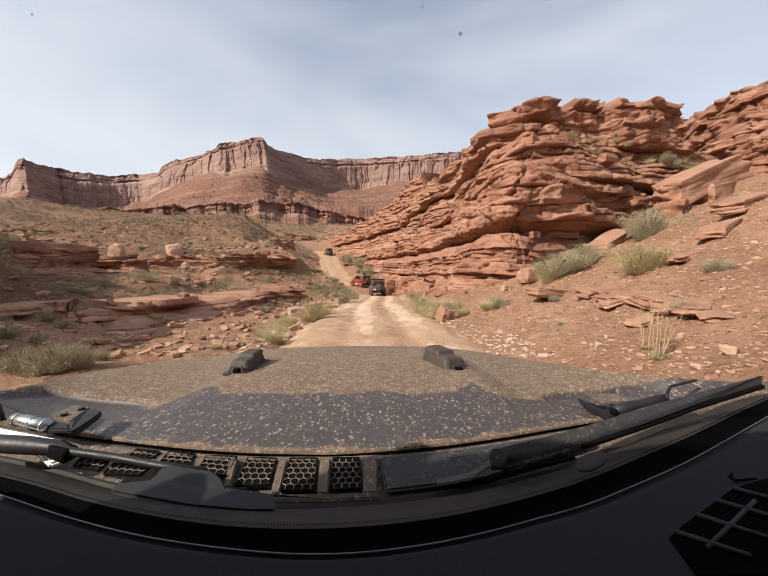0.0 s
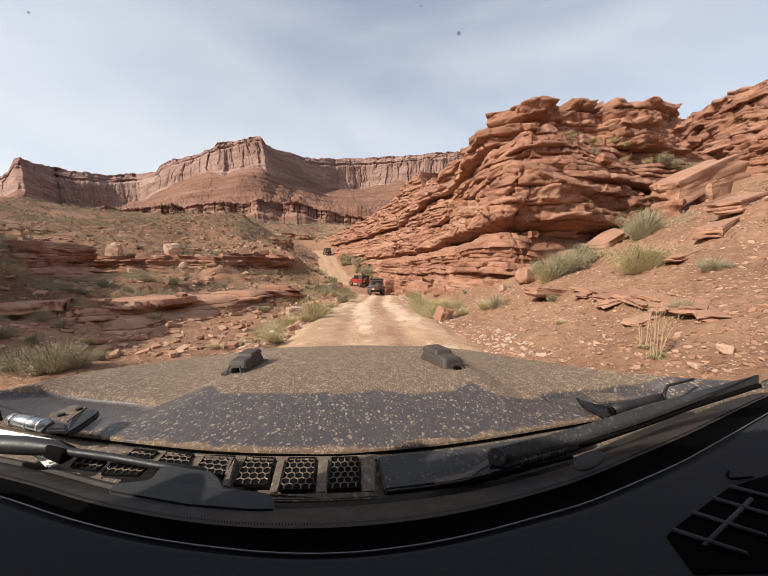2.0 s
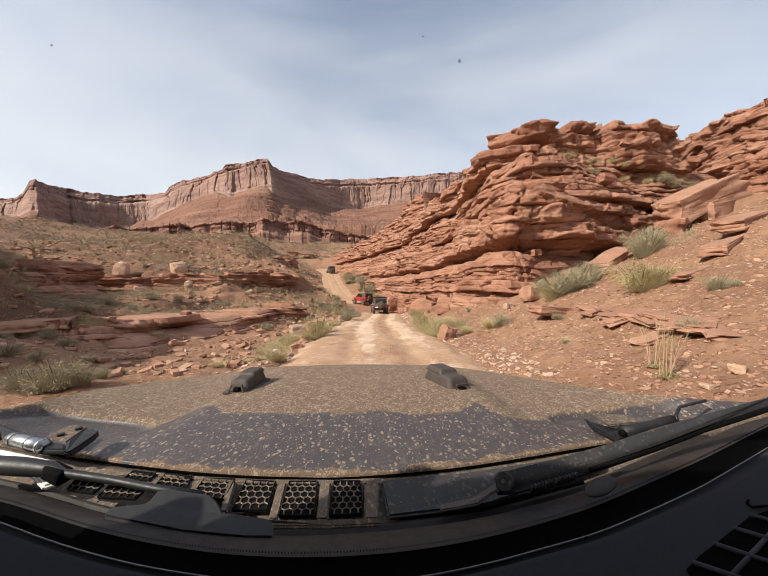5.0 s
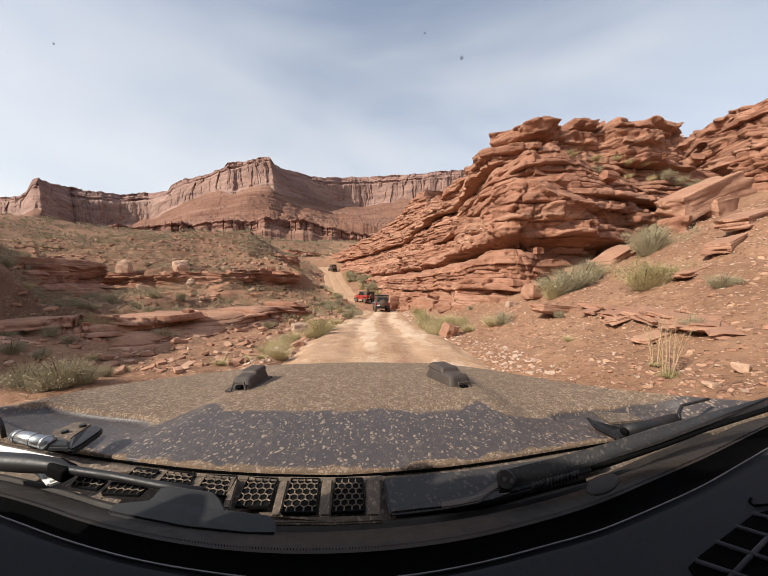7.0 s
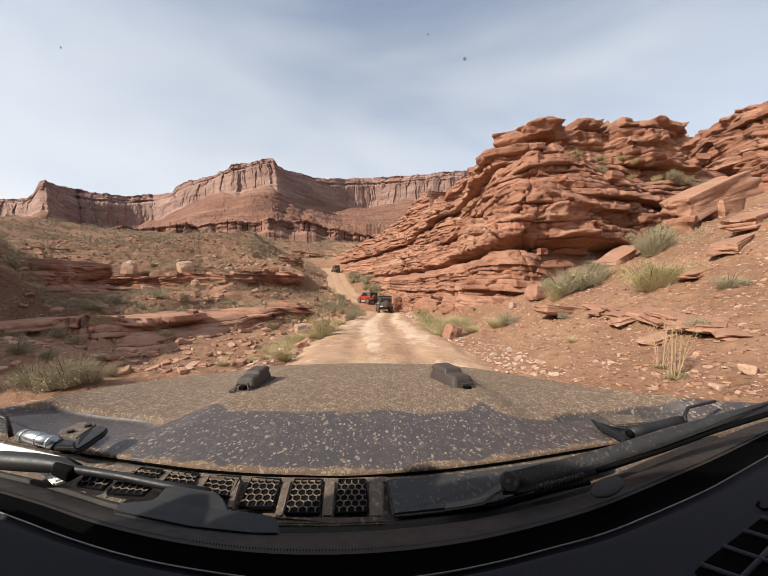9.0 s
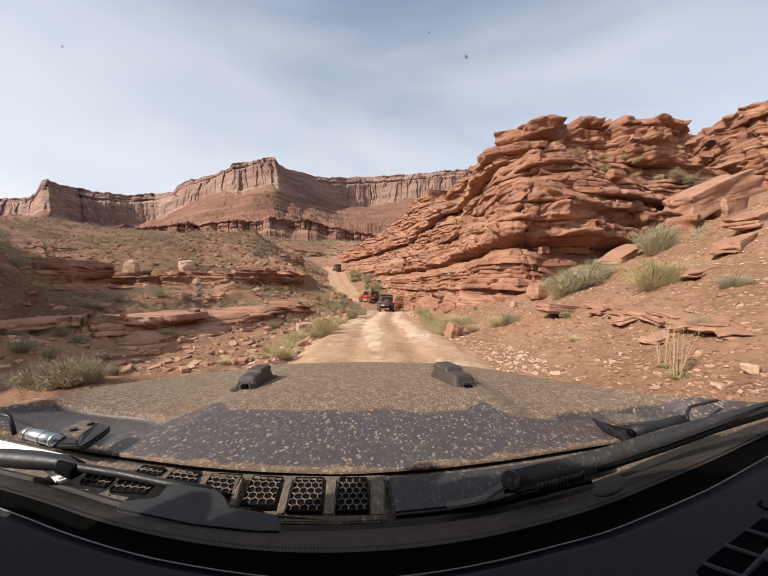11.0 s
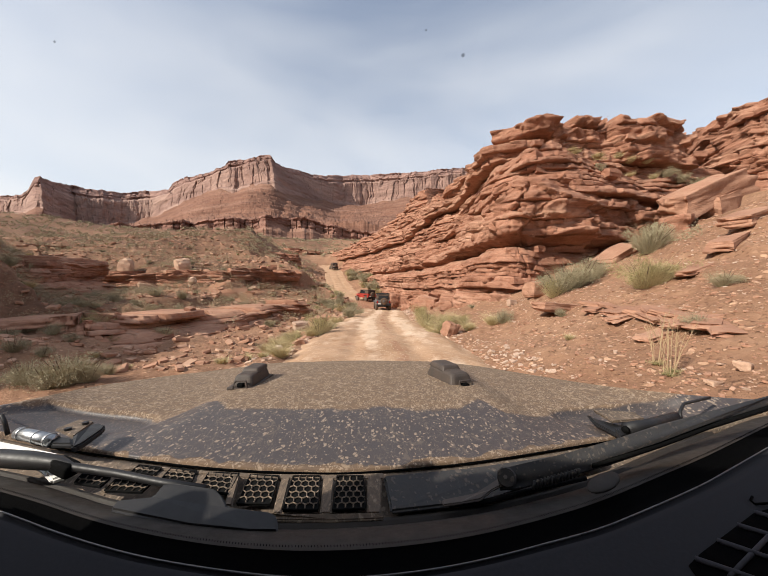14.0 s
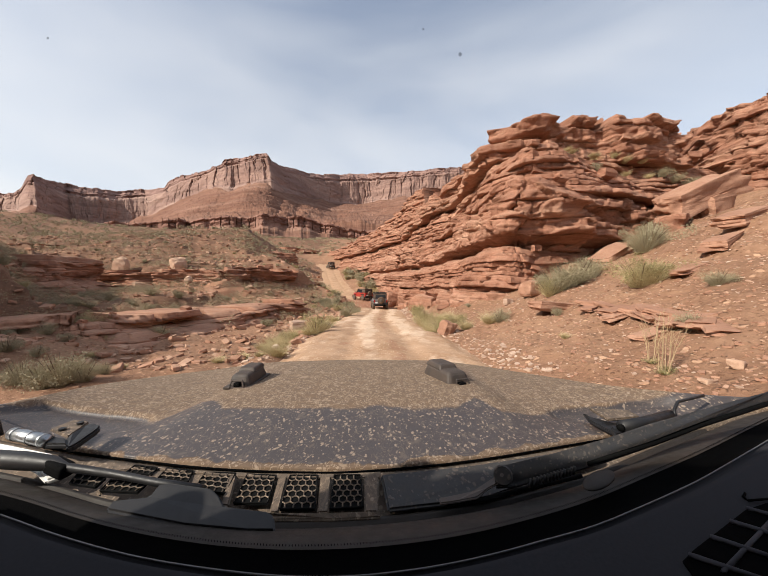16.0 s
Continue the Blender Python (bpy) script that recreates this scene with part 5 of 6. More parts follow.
# bonnet hinges
h1 = part("bonnet_hinge", joined(slab([(-0.767, 0.791, 1.125), (-0.766, 0.805, 1.128), (-0.779, 0.856, 1.128), (-0.762, 0.866, 1.130), (-0.736, 0.854, 1.130), (-0.727, 0.838, 1.128), (-0.723, 0.784, 1.122), (-0.723, 0.762, 1.120), (-0.730, 0.753, 1.120)], 0.016), slab([(-0.797, 0.790, 1.132), (-0.757, 0.783, 1.130), (-0.734, 0.762, 1.124), (-0.790, 0.762, 1.124)], 0.014)), PLASTIC, car, "black bonnet hinge")
part("hinge_barrel", tube([(-0.918, 0.813, 1.126), (-0.884, 0.803, 1.126), (-0.793, 0.773, 1.126)], 0.0148, 24), CHROME, h1, "bright metal hinge barrel", soft=True)
for x, y in ((-0.906, 0.8095), (-0.850, 0.7917), (-0.806, 0.7773)):
    part("hinge_collar", tube([(x, y, 1.126), (x + 0.006, y - 0.002, 1.126)], 0.0162, 24), CHROME, h1)
part("hinge_plate", slab([(-0.885, 0.866, 1.113), (-0.877, 0.933, 1.113), (-0.819, 0.916, 1.113), (-0.791, 0.821, 1.113)], 0.008), DUSTY_PLASTIC, h1)
for px in ((-0.841, 0.859, 1.116), (-0.828, 0.896, 1.116)):
    part("hinge_bolt", tube([Vector(px) - Vector((0, 0, 0.004)), Vector(px) + Vector((0, 0, 0.003))], 0.008, 12), PLASTIC, h1)
h2 = part("bonnet_hinge", joined(slab([(0.635, 0.997, 1.100), (0.639, 0.960, 1.100), (0.686, 0.901, 1.100), (0.630, 0.849, 1.100), (0.616, 0.940, 1.100)], 0.012), slab([(0.628, 0.867, 1.115), (0.686, 0.892, 1.115), (0.660, 0.841, 1.110), (0.610, 0.822, 1.110)], 0.02)), PLASTIC, car, "black bonnet hinge")
part("hinge_barrel", tube([(0.643, 0.845, 1.120), (0.720, 0.868, 1.120), (0.841, 0.916, 1.120)], 0.0165, 14), PLASTIC, h2, "black hinge barrel", soft=True)
part("hinge_bolt", tube([(0.640, 0.842, 1.120), (0.634, 0.839, 1.120)], 0.009, 12), RUBBER, h2, soft=True)
part("hinge_plate", slab([(0.649, 0.997, 1.115), (0.764, 0.974, 1.115), (0.760, 0.924, 1.115), (0.648, 0.905, 1.115)], 0.008), DUSTY_PLASTIC, h2)
part("wire_hook", tube([(0.837, 0.899, 1.120), (0.845, 0.911, 1.140), (0.886, 0.944, 1.150), (0.943, 0.967, 1.150), (1.018, 0.997, 1.150)], 0.0042, 8), PLASTIC, car, soft=True)
part("wire_hook", tube([(-1.035, 0.850, 1.160), (-0.996, 0.843, 1.158), (-0.986, 0.840, 1.142), (-0.976, 0.838, 1.110)], 0.005, 8), PLASTIC, car, soft=True)
# pale bracket at the cowl's corner
part("corner_bracket", slab([(-1.089, 0.839, 1.115), (-0.955, 0.801, 1.115), (-0.753, 0.746, 1.112), (-0.697, 0.719, 1.110), (-0.666, 0.680, 1.100), (-0.690, 0.668, 1.095), (-0.745, 0.700, 1.100), (-0.860, 0.742, 1.106), (-0.985, 0.775, 1.110)], 0.012), WHITE_TRIM, car, "pale metal bracket in the cowl corner")

# wipers
LINK = plain_mat("worn_link_metal", (0.05, 0.053, 0.055), 0.6, 0.2, dust=0.2, size=12)
w1 = part("wiper", tube([(-0.900, 0.693, 1.130), (-0.819, 0.688, 1.130), (-0.748, 0.680, 1.130), (-0.684, 0.678, 1.125), (-0.648, 0.672, 1.120), (-0.550, 0.665, 1.110), (-0.444, 0.643, 1.105), (-0.348, 0.630, 1.100)], [0.016, 0.018, 0.018, 0.015, 0.0085, 0.0078, 0.0075, 0.0075], 12), PLASTIC, car, "black wiper arm", soft=True)
part("wiper_cap", block((0.05, 0.03, 0.03), 0.009, Matrix.Translation((-0.668, 0.675, 1.118)) @ pose(0, 0, 0, 0, 15, -12), None, 3), RUBBER, w1, soft=True)
part("wiper_blade", slab([(-0.494, 0.58, 1.095), (-0.496, 0.599, 1.101), (-0.433, 0.605, 1.104), (-0.43, 0.627, 1.113), (-0.409, 0.629, 1.115), (-0.324, 0.619, 1.11), (-0.302, 0.605, 1.104), (-0.284, 0.587, 1.097), (-0.201, 0.577, 1.094), (-0.188, 0.569, 1.091), (-0.176, 0.54, 1.085), (-0.225, 0.54, 1.085), (-0.337, 0.552, 1.087), (-0.398, 0.563, 1.09)], 0.02), PLASTIC, w1, "grey-black plastic wiper plate")
w2 = part("wiper", slab([(0.242, 0.66, 1.125), (0.384, 0.69, 1.139), (0.517, 0.73, 1.149), (0.662, 0.77, 1.168), (0.81, 0.8, 1.187), (1.03, 0.83, 1.225), (1.017, 0.82, 1.196), (0.795, 0.785, 1.153), (0.645, 0.75, 1.124), (0.503, 0.71, 1.108), (0.436, 0.69, 1.104), (0.273, 0.65, 1.092), (0.233, 0.65, 1.09)], 0.012), COVER, car, "long black wiper arm", soft=True)
part("wiper_blade", tube([(0.455, 0.695, 1.107), (0.644, 0.748, 1.125), (0.793, 0.783, 1.152), (1.015, 0.818, 1.195)], [0.005, 0.006, 0.006, 0.006], 8), RUBBER, w2, "narrow black wiper blade", soft=True)
nozzle = bmesh.new()
bmesh.ops.create_icosphere(nozzle, subdivisions=3, radius=1, matrix=Matrix.Translation((0.414, 0.6, 1.13)) @ pose(0, 0, 0, 0, -8, 26) @ Matrix.Diagonal((0.043, 0.018, 0.006, 1)))
part("washer_nozzle", nozzle, FRAME_RUBBER, car, "low rounded washer nozzle on the windscreen surround", soft=True)
cap = part("pivot_cap", tube([(0.253, 0.655, 1.107), (0.251, 0.65, 1.11), (0.249, 0.646, 1.112)], [0.019, 0.019, 0.0165], 24), COVER, w2, "round black wiper pivot cap", soft=False)
part("pivot_bolt", tube([(0.247, 0.646, 1.113), (0.246, 0.643, 1.115)], 0.004, 6), GREY_METAL, cap)
part("wiper_spring", joined(*[tube([Vector((0.307, 0.655, 1.09)).lerp(Vector((0.42, 0.68, 1.103)), k / 14) + Vector((0, 0, -0.008)), Vector((0.307, 0.655, 1.09)).lerp(Vector((0.42, 0.68, 1.103)), (k + 0.5) / 14) + Vector((0, 0, 0.008))], 0.003, 8) for k in range(14)]), COVER, w2, "coiled wiper spring", soft=True)
part("wiper_link", slab([(0.115, 0.628, 1.080), (0.151, 0.638, 1.080), (0.186, 0.646, 1.082), (0.217, 0.659, 1.090), (0.240, 0.668, 1.098), (0.243, 0.650, 1.095), (0.219, 0.644, 1.088), (0.192, 0.628, 1.080), (0.152, 0.621, 1.078), (0.116, 0.614, 1.078)], 0.006, 0.002), LINK, w2, "worn grey wiper linkage")
part("washer_hose", tube([(0.129, 0.626, 1.070), (0.209, 0.637, 1.070), (0.300, 0.667, 1.070), (0.451, 0.713, 1.070)], 0.005, 8), RUBBER, w2, soft=True)



# ---- cars on the road ahead ----
GLASS_DARK = plain_mat("tinted_glass", (0.02, 0.024, 0.028), 0.12, spec=0.6)
TYRE = plain_mat("tyre_rubber", (0.02, 0.019, 0.018), 0.85, dust=0.35, size=4)
LAMP_RED = plain_mat("red_lamp_lens", (0.45, 0.015, 0.012), 0.25)
CANVAS = plain_mat("black_soft_top", (0.03, 0.03, 0.03), 0.85, dust=0.25, size=3)


def disc(r, w, sides=20):
    """A tyre-like wheel body along x with rounded shoulders."""
    return tube([(-w / 2, 0, 0), (-w / 2 + 0.02, 0, 0), (-w / 4, 0, 0), (w / 4, 0, 0), (w / 2 - 0.02, 0, 0), (w / 2, 0, 0)], [r * 0.86, r * 0.96, r, r, r * 0.96, r * 0.86], sides)


def off_roader(label, paint, at, turn, rack):
    base = thing("off_road_car", label, "car", "cars in the convoy", at=at, turn=radians(turn))
    T = Matrix.Translation
    body = part("body", joined(block((1.56, 2.2, 0.62), 0.05, T((0, -0.75, 0.88))), block((1.5, 1.3, 0.2), 0.05, T((0, 1.0, 0.66)))), paint, base)
    part("bonnet", block((1.36, 1.15, 0.46), 0.06, T((0, 1.0, 0.95)), (0.92, 1)), paint, base)
    part("grille", block((1.2, 0.06, 0.42), 0.02, T((0, 1.6, 0.93))), PLASTIC, base)
    for sx in (-1, 1):
        for y in (1.1, -1.25):
            part("fender", block((0.24, 0.98, 0.08), 0.03, T((sx * 0.81, y, 0.93)), (1, 0.8)), PLASTIC if y < 0 else paint, base)
            wheel = part("wheel", disc(0.41, 0.28), TYRE, base, soft=True, at=T((sx * 0.76, y, 0.41)))
            part("rim", disc(0.22, 0.295, 14), GREY_METAL, wheel, soft=True)
        part("tail_light", block((0.13, 0.06, 0.26), 0.015, T((sx * 0.70, -1.88, 0.95))), LAMP_RED, base, "red tail light")
        part("side_window", block((0.02, 1.15, 0.42), 0.008, T((sx * 0.735, -0.35, 1.43))), GLASS_DARK, base)
        part("mirror", block((0.16, 0.08, 0.16), 0.03, T((sx * 0.93, 0.42, 1.25))), PLASTIC, base)
        part("door", block((0.03, 1.0, 0.62), 0.02, T((sx * 0.785, 0.02, 0.92))), paint, base)
    part("roof", joined(block((1.5, 2.1, 0.09), 0.04, T((0, -0.72, 1.76)), (0.95, 0.97)), block((1.46, 1.5, 0.5), 0.05, T((0, -1.04, 1.48)), (0.96, 0.96))), CANVAS, base, "black hard top")
    part("windscreen", block((1.42, 0.05, 0.55), 0.015, T((0, 0.38, 1.46)) @ pose(0, 0, 0, 18, 0, 0)), GLASS_DARK, base)
    part("rear_window", block((1.1, 0.02, 0.36), 0.01, T((0, -1.80, 1.50)) @ pose(0, 0, 0, -3, 0, 0)), GLASS_DARK, base)
    spare = part("spare_wheel", disc(0.4, 0.26), TYRE, base, soft=True, at=T((0.03, -2.02, 1.05)) @ pose(0, 0, 0, 0, 0, 90))
    part("rim", disc(0.2, 0.275, 14), GREY_METAL, spare, soft=True)
    part("rear_bumper", block((1.6, 0.16, 0.2), 0.03, T((0, -1.96, 0.6))), PLASTIC, base)
    part("front_bumper", block((1.6, 0.18, 0.2), 0.03, T((0, 1.72, 0.62))), PLASTIC, base)
    part("number_plate", block((0.3, 0.015, 0.15), 0.004, T((-0.5, -2.05, 0.78))), WHITE_TRIM, base)
    part("axle", tube([(-0.7, -1.25, 0.42), (0.7, -1.25, 0.42)], 0.06, 8), PLASTIC, base)
    if rack:
        part("roof_rack", joined(block((1.45, 1.9, 0.03), 0.01, T((0, -0.75, 1.84))), *[block((1.45, 0.05, 0.08), 0.01, T((0, -1.65 + k * 0.45, 1.88))) for k in range(5)]), PLASTIC, base, "flat black roof rack")
    return base


def on_road(y, dx=0.0):
    x, z = road_line(y)
    return (float(x) + dx, y, float(z) + 0.03)


SLATE = plain_mat("slate_grey_paint", (0.12, 0.14, 0.155), 0.45, dust=0.25, size=2)
RED_PAINT = plain_mat("red_paint", (0.36, 0.022, 0.018), 0.4, dust=0.15, size=2)
OLIVE = plain_mat("dark_olive_paint", (0.05, 0.055, 0.045), 0.5, dust=0.3, size=2)
off_roader("dusty slate-grey off-road car with a spare wheel and roof rack", SLATE, on_road(38.5, 0.1), 6, True)
off_roader("bright red off-road car with a black top turning uphill", RED_PAINT, on_road(51.5, 0.6), 38, False)
off_roader("dark olive off-road car far up the dirt road", OLIVE, on_road(94.0, 0.4), 25, True)


# ---- boulders and stones ----
def boulder_mesh(name, size, seed, mat, sharp=0.5, cuts=4):
    """A weathered block: a subdivided box worn round and chipped by noise."""
    bm = bmesh.new()
    bmesh.ops.create_cube(bm, size=1)
    bmesh.ops.subdivide_edges(bm, edges=bm.edges[:], cuts=cuts, use_grid_fill=True)
    co = np.array([v.co[:] for v in bm.verts])
    ln = np.linalg.norm(co, axis=1, keepdims=True)
    co = co * sharp + co / ln * 0.62 * (1 - sharp)
    n = fbm(co[:, 0] * 2.2 + seed, co[:, 1] * 2.2, co[:, 2] * 2.2, 3, seed)
    lay = vnoise(co[:, 0] * 0.5, seed, co[:, 2] * 7, seed + 5)
    co = co * (1 + 0.16 * n + 0.05 * lay)[:, None] * np.array(size)
    for v, c in zip(bm.verts, co):
        v.co = c
    me = bpy.data.meshes.new(name)
    bm.to_mesh(me)
    bm.free()
    me.materials.append(mat)
    return me


def set_boulder(name, label, xy, size, turn, mat, seed, tilt=(0, 0), sink=0.25, sharp=0.6, cuts=8, lift=0.0):
    z = float(terrain(*xy)) + size[2] * (0.5 - sink) + lift
    ob = new(name, boulder_mesh(name, size, seed, mat, sharp, cuts))
    ob.matrix_basis = pose(xy[0], xy[1], z, tilt[0], tilt[1], turn)
    return tagged(ob, label, "boulder")


set_boulder("boulder", "huge smooth tilted slab of red sandstone on the slope", (14.9, 15.1), (4.1, 1.3, 1.1), 12, BOULDER, 3, (6, -22), 0.1, 0.92, 16, 0.75)
set_boulder("boulder", "dark block propping up the tilted slab", (15.6, 15.0), (1.5, 0.9, 1.0), 20, BOULDER, 7, (0, -10), 0.2, 0.85, 8)
set_boulder("boulder", "long red sandstone slab lying on the gravel slope", (9.6, 13.2), (2.0, 1.0, 0.4), 20, BOULDER, 5, (0, -24), 0.15, 0.8, 10)
set_boulder("boulder", "broken block under the tilted slab", (13.4, 14.7), (1.4, 1.1, 0.9), 40, RED_ROCK, 6, (0, -8), 0.2, 0.75, 8)
for k, (xy, sz, tn) in enumerate((((7.04, 7.28), (0.8, 0.4, 0.12), 15), ((8.61, 8.03), (1.3, 0.5, 0.25), 30), ((4.95, 6.43), (0.9, 0.3, 0.08), 5), ((5.03, 5.05), (0.9, 0.35, 0.09), -8), ((4.48, 5.21), (0.7, 0.3, 0.07), 12), ((10.17, 8.97), (1.8, 0.7, 0.3), 24))):
    set_boulder("rock_slab", "thin flat red sandstone slab half sunk in gravel", xy, sz, tn, BOULDER, 40 + k, (0, -14), 0.25, 0.85, 8)
for k, (xy, sz, tn) in enumerate((((5.11, 7.78), (0.62, 0.32, 0.08), 36), ((5.23, 8.03), (0.57, 0.26, 0.09), 106), ((5.20, 7.24), (0.74, 0.24, 0.08), 27), ((5.30, 7.47), (0.75, 0.23, 0.08), 81), ((5.02, 6.71), (0.84, 0.30, 0.08), 23), ((5.32, 7.00), (0.63, 0.35, 0.07), 38), ((5.01, 6.19), (0.51, 0.25, 0.09), 109), ((5.19, 6.48), (0.68, 0.28, 0.06), 34), ((4.86, 5.76), (0.76, 0.37, 0.08), 75), ((5.13, 6.05), (0.84, 0.37, 0.09), 58), ((4.89, 5.48), (0.82, 0.31, 0.06), 58), ((4.98, 5.55), (0.49, 0.35, 0.07), 62), ((4.86, 5.27), (0.84, 0.23, 0.07), 33), ((5.02, 5.36), (0.85, 0.38, 0.07), 93), ((4.87, 5.03), (0.72, 0.23, 0.06), 23), ((5.02, 5.14), (0.47, 0.36, 0.06), 37), ((4.85, 4.72), (0.66, 0.30, 0.08), 16), ((4.97, 4.87), (0.87, 0.30, 0.07), 40), ((4.80, 4.56), (0.89, 0.30, 0.07), 53))):
    set_boulder("rock_slab", "thin broken plate of a red sandstone ledge in the gravel slope", xy, sz, tn, BOULDER, 140 + k, (0, -6), -0.1, 0.9, 5)
set_boulder("boulder", "dark angular rock at the road's edge", (2.32, 11.21), (0.42, 0.5, 0.5), 25, BOULDER, 9, (10, 15), 0.1, 0.7)
set_boulder("boulder", "flat block fallen below the bluff", (4.85, 8.97), (1.2, 0.7, 0.25), 10, BOULDER, 10, (0, 4), 0.2, 0.85)
set_boulder("boulder", "small pale block below the bluff", (5.21, 13.03), (0.3, 0.3, 0.25), 10, WHITE_STONE, 10, (0, 4), 0.1, 0.85)
set_boulder("boulder", "rounded boulder at the bluff's foot", (5.89, 12.25), (0.8, 0.7, 0.6), 10, BOULDER, 12, (0, 4), 0.2, 0.7)
set_boulder("boulder", "large cracked boulder by the far bend", (1.9, 42.5), (2.2, 1.8, 1.9), 15, RED_ROCK, 14, (0, 8), 0.15, 0.6, 12)
set_boulder("boulder", "tilted block by the far bend", (3.4, 40.0), (1.1, 1.0, 0.8), 35, RED_ROCK, 15, (12, -10), 0.15, 0.8, 8)
rng = random.Random(31)
for k in range(26):
    y = 19.5 + 26 * (k + rng.random()) / 26
    x = float(np.interp(y, [19, 25, 31, 38, 45, 50], [4.7, 4.4, 4.0, 3.4, 2.9, 2.2])) - rng.uniform(-0.2, 0.9)
    big = (0.25 + 0.75 * rng.random() ** 2) * (1 + 0.012 * y)
    set_boulder("boulder", "fallen angular block of red sandstone at the bluff's foot", (x, y), (big * rng.uniform(0.9, 1.5), big, big * rng.uniform(0.6, 1.1)), rng.uniform(0, 180), RED_ROCK, 400 + k, (rng.uniform(-14, 14), rng.uniform(-14, 14)), 0.2, 0.85, 6)
set_boulder("boulder", "upright pale weathered boulder above the ledge", (-33.4, 42.0), (1.5, 1.3, 2.0), 12, PALE_BOULDER, 16, (0, 6), 0.02, 0.5)
set_boulder("boulder", "round pale boulder above the ledge", (-26.0, 42.0), (1.6, 1.4, 1.6), 50, PALE_BOULDER, 17, (0, -10), 0.02, 0.5)
set_boulder("boulder", "tumbled pale boulder on the hillside", (-27.09, 37.20), (1.9, 1.1, 1.0), 30, PALE_BOULDER, 18, (0, 14), 0.2, 0.6)
set_boulder("boulder", "small round boulder on the hillside", (-22.29, 37.79), (0.8, 0.8, 0.9), 30, PALE_BOULDER, 19, (0, 0), 0.2, 0.5)
set_boulder("boulder", "red block resting on the wash shelves", (-10.88, 25.21), (0.95, 0.75, 0.55), 14, RED_ROCK, 20, (0, -6), 0.1, 0.8)
set_boulder("boulder", "white-flecked boulder beside the road", (-4.95, 19.51), (0.95, 0.75, 0.6), 30, WHITE_STONE, 21, (0, 0), 0.15, 0.6)
set_boulder("boulder", "tan rounded boulder beside the road", (-2.81, 14.01), (0.62, 0.6, 0.6), 50, BOULDER, 22, (0, 0), 0.15, 0.55)
set_boulder("boulder", "pale stone leaning at the road shoulder", (-2.57, 7.97), (0.16, 0.14, 0.2), 20, WHITE_STONE, 23, (0, 0), 0.05, 0.6, 5)


def rubble_spread():
    """Broken blocks lodged on the ledges."""
    rng = random.Random(77)
    kinds = [boulder_mesh("block", (1.2, 0.9, 0.6), 300 + k, RED_ROCK, 0.95, 1) for k in range(6)]
    shapes = [(np.array([v.co[:] for v in m.vertices]), [tuple(p.vertices) for p in m.polygons]) for m in kinds]
    verts, faces, base = [], [], 0
    for x, y, z, s in RUBBLE:
        m = np.array(Euler((rng.uniform(-0.25, 0.25), rng.uniform(-0.25, 0.25), rng.uniform(0, 6.3))).to_matrix())
        v, f = shapes[rng.randrange(6)]
        verts.append((v * s * rng.uniform(0.7, 1.5)) @ m.T + (x, y, z + 0.15 * s))
        faces += [tuple(i + base for i in q) for q in f]
        base += len(v)
    thing("ledge_rubble", "broken red sandstone blocks lodged on the ledges", "rubble", kind="stuff", data=mesh_of("ledge_rubble", np.concatenate(verts), faces, RED_ROCK))


outcrop(thing("slope_ledge", "thin red sandstone ledges breaking out of the gravel slope", "rock"), [(5.14, 10.05), (4.84, 7.65), (4.77, 5.55), (4.58, 4.33), (4.30, 3.46)],
        stack(0.35, [(1.0, 0.07, 0.15)], 3), lambda z, t, x, y: np.interp(z, [0.35, 1.0], [0, 0.45]) + 0.25 * vnoise(t * 0.8, z * 2, 0, 5),
        lambda t, x, y: 0.85 + 0.15 * vnoise(t * 0.5, 0, 0, 7), (0.03, 0.004), 0.9, RED_ROCK, jut=0.06, blockiness=0.5, seed=61, fan=1.0, rubble=0.0)
rubble_spread()


def far_from_road(x, y):
    return abs(x - float(road_line(y)[0]))


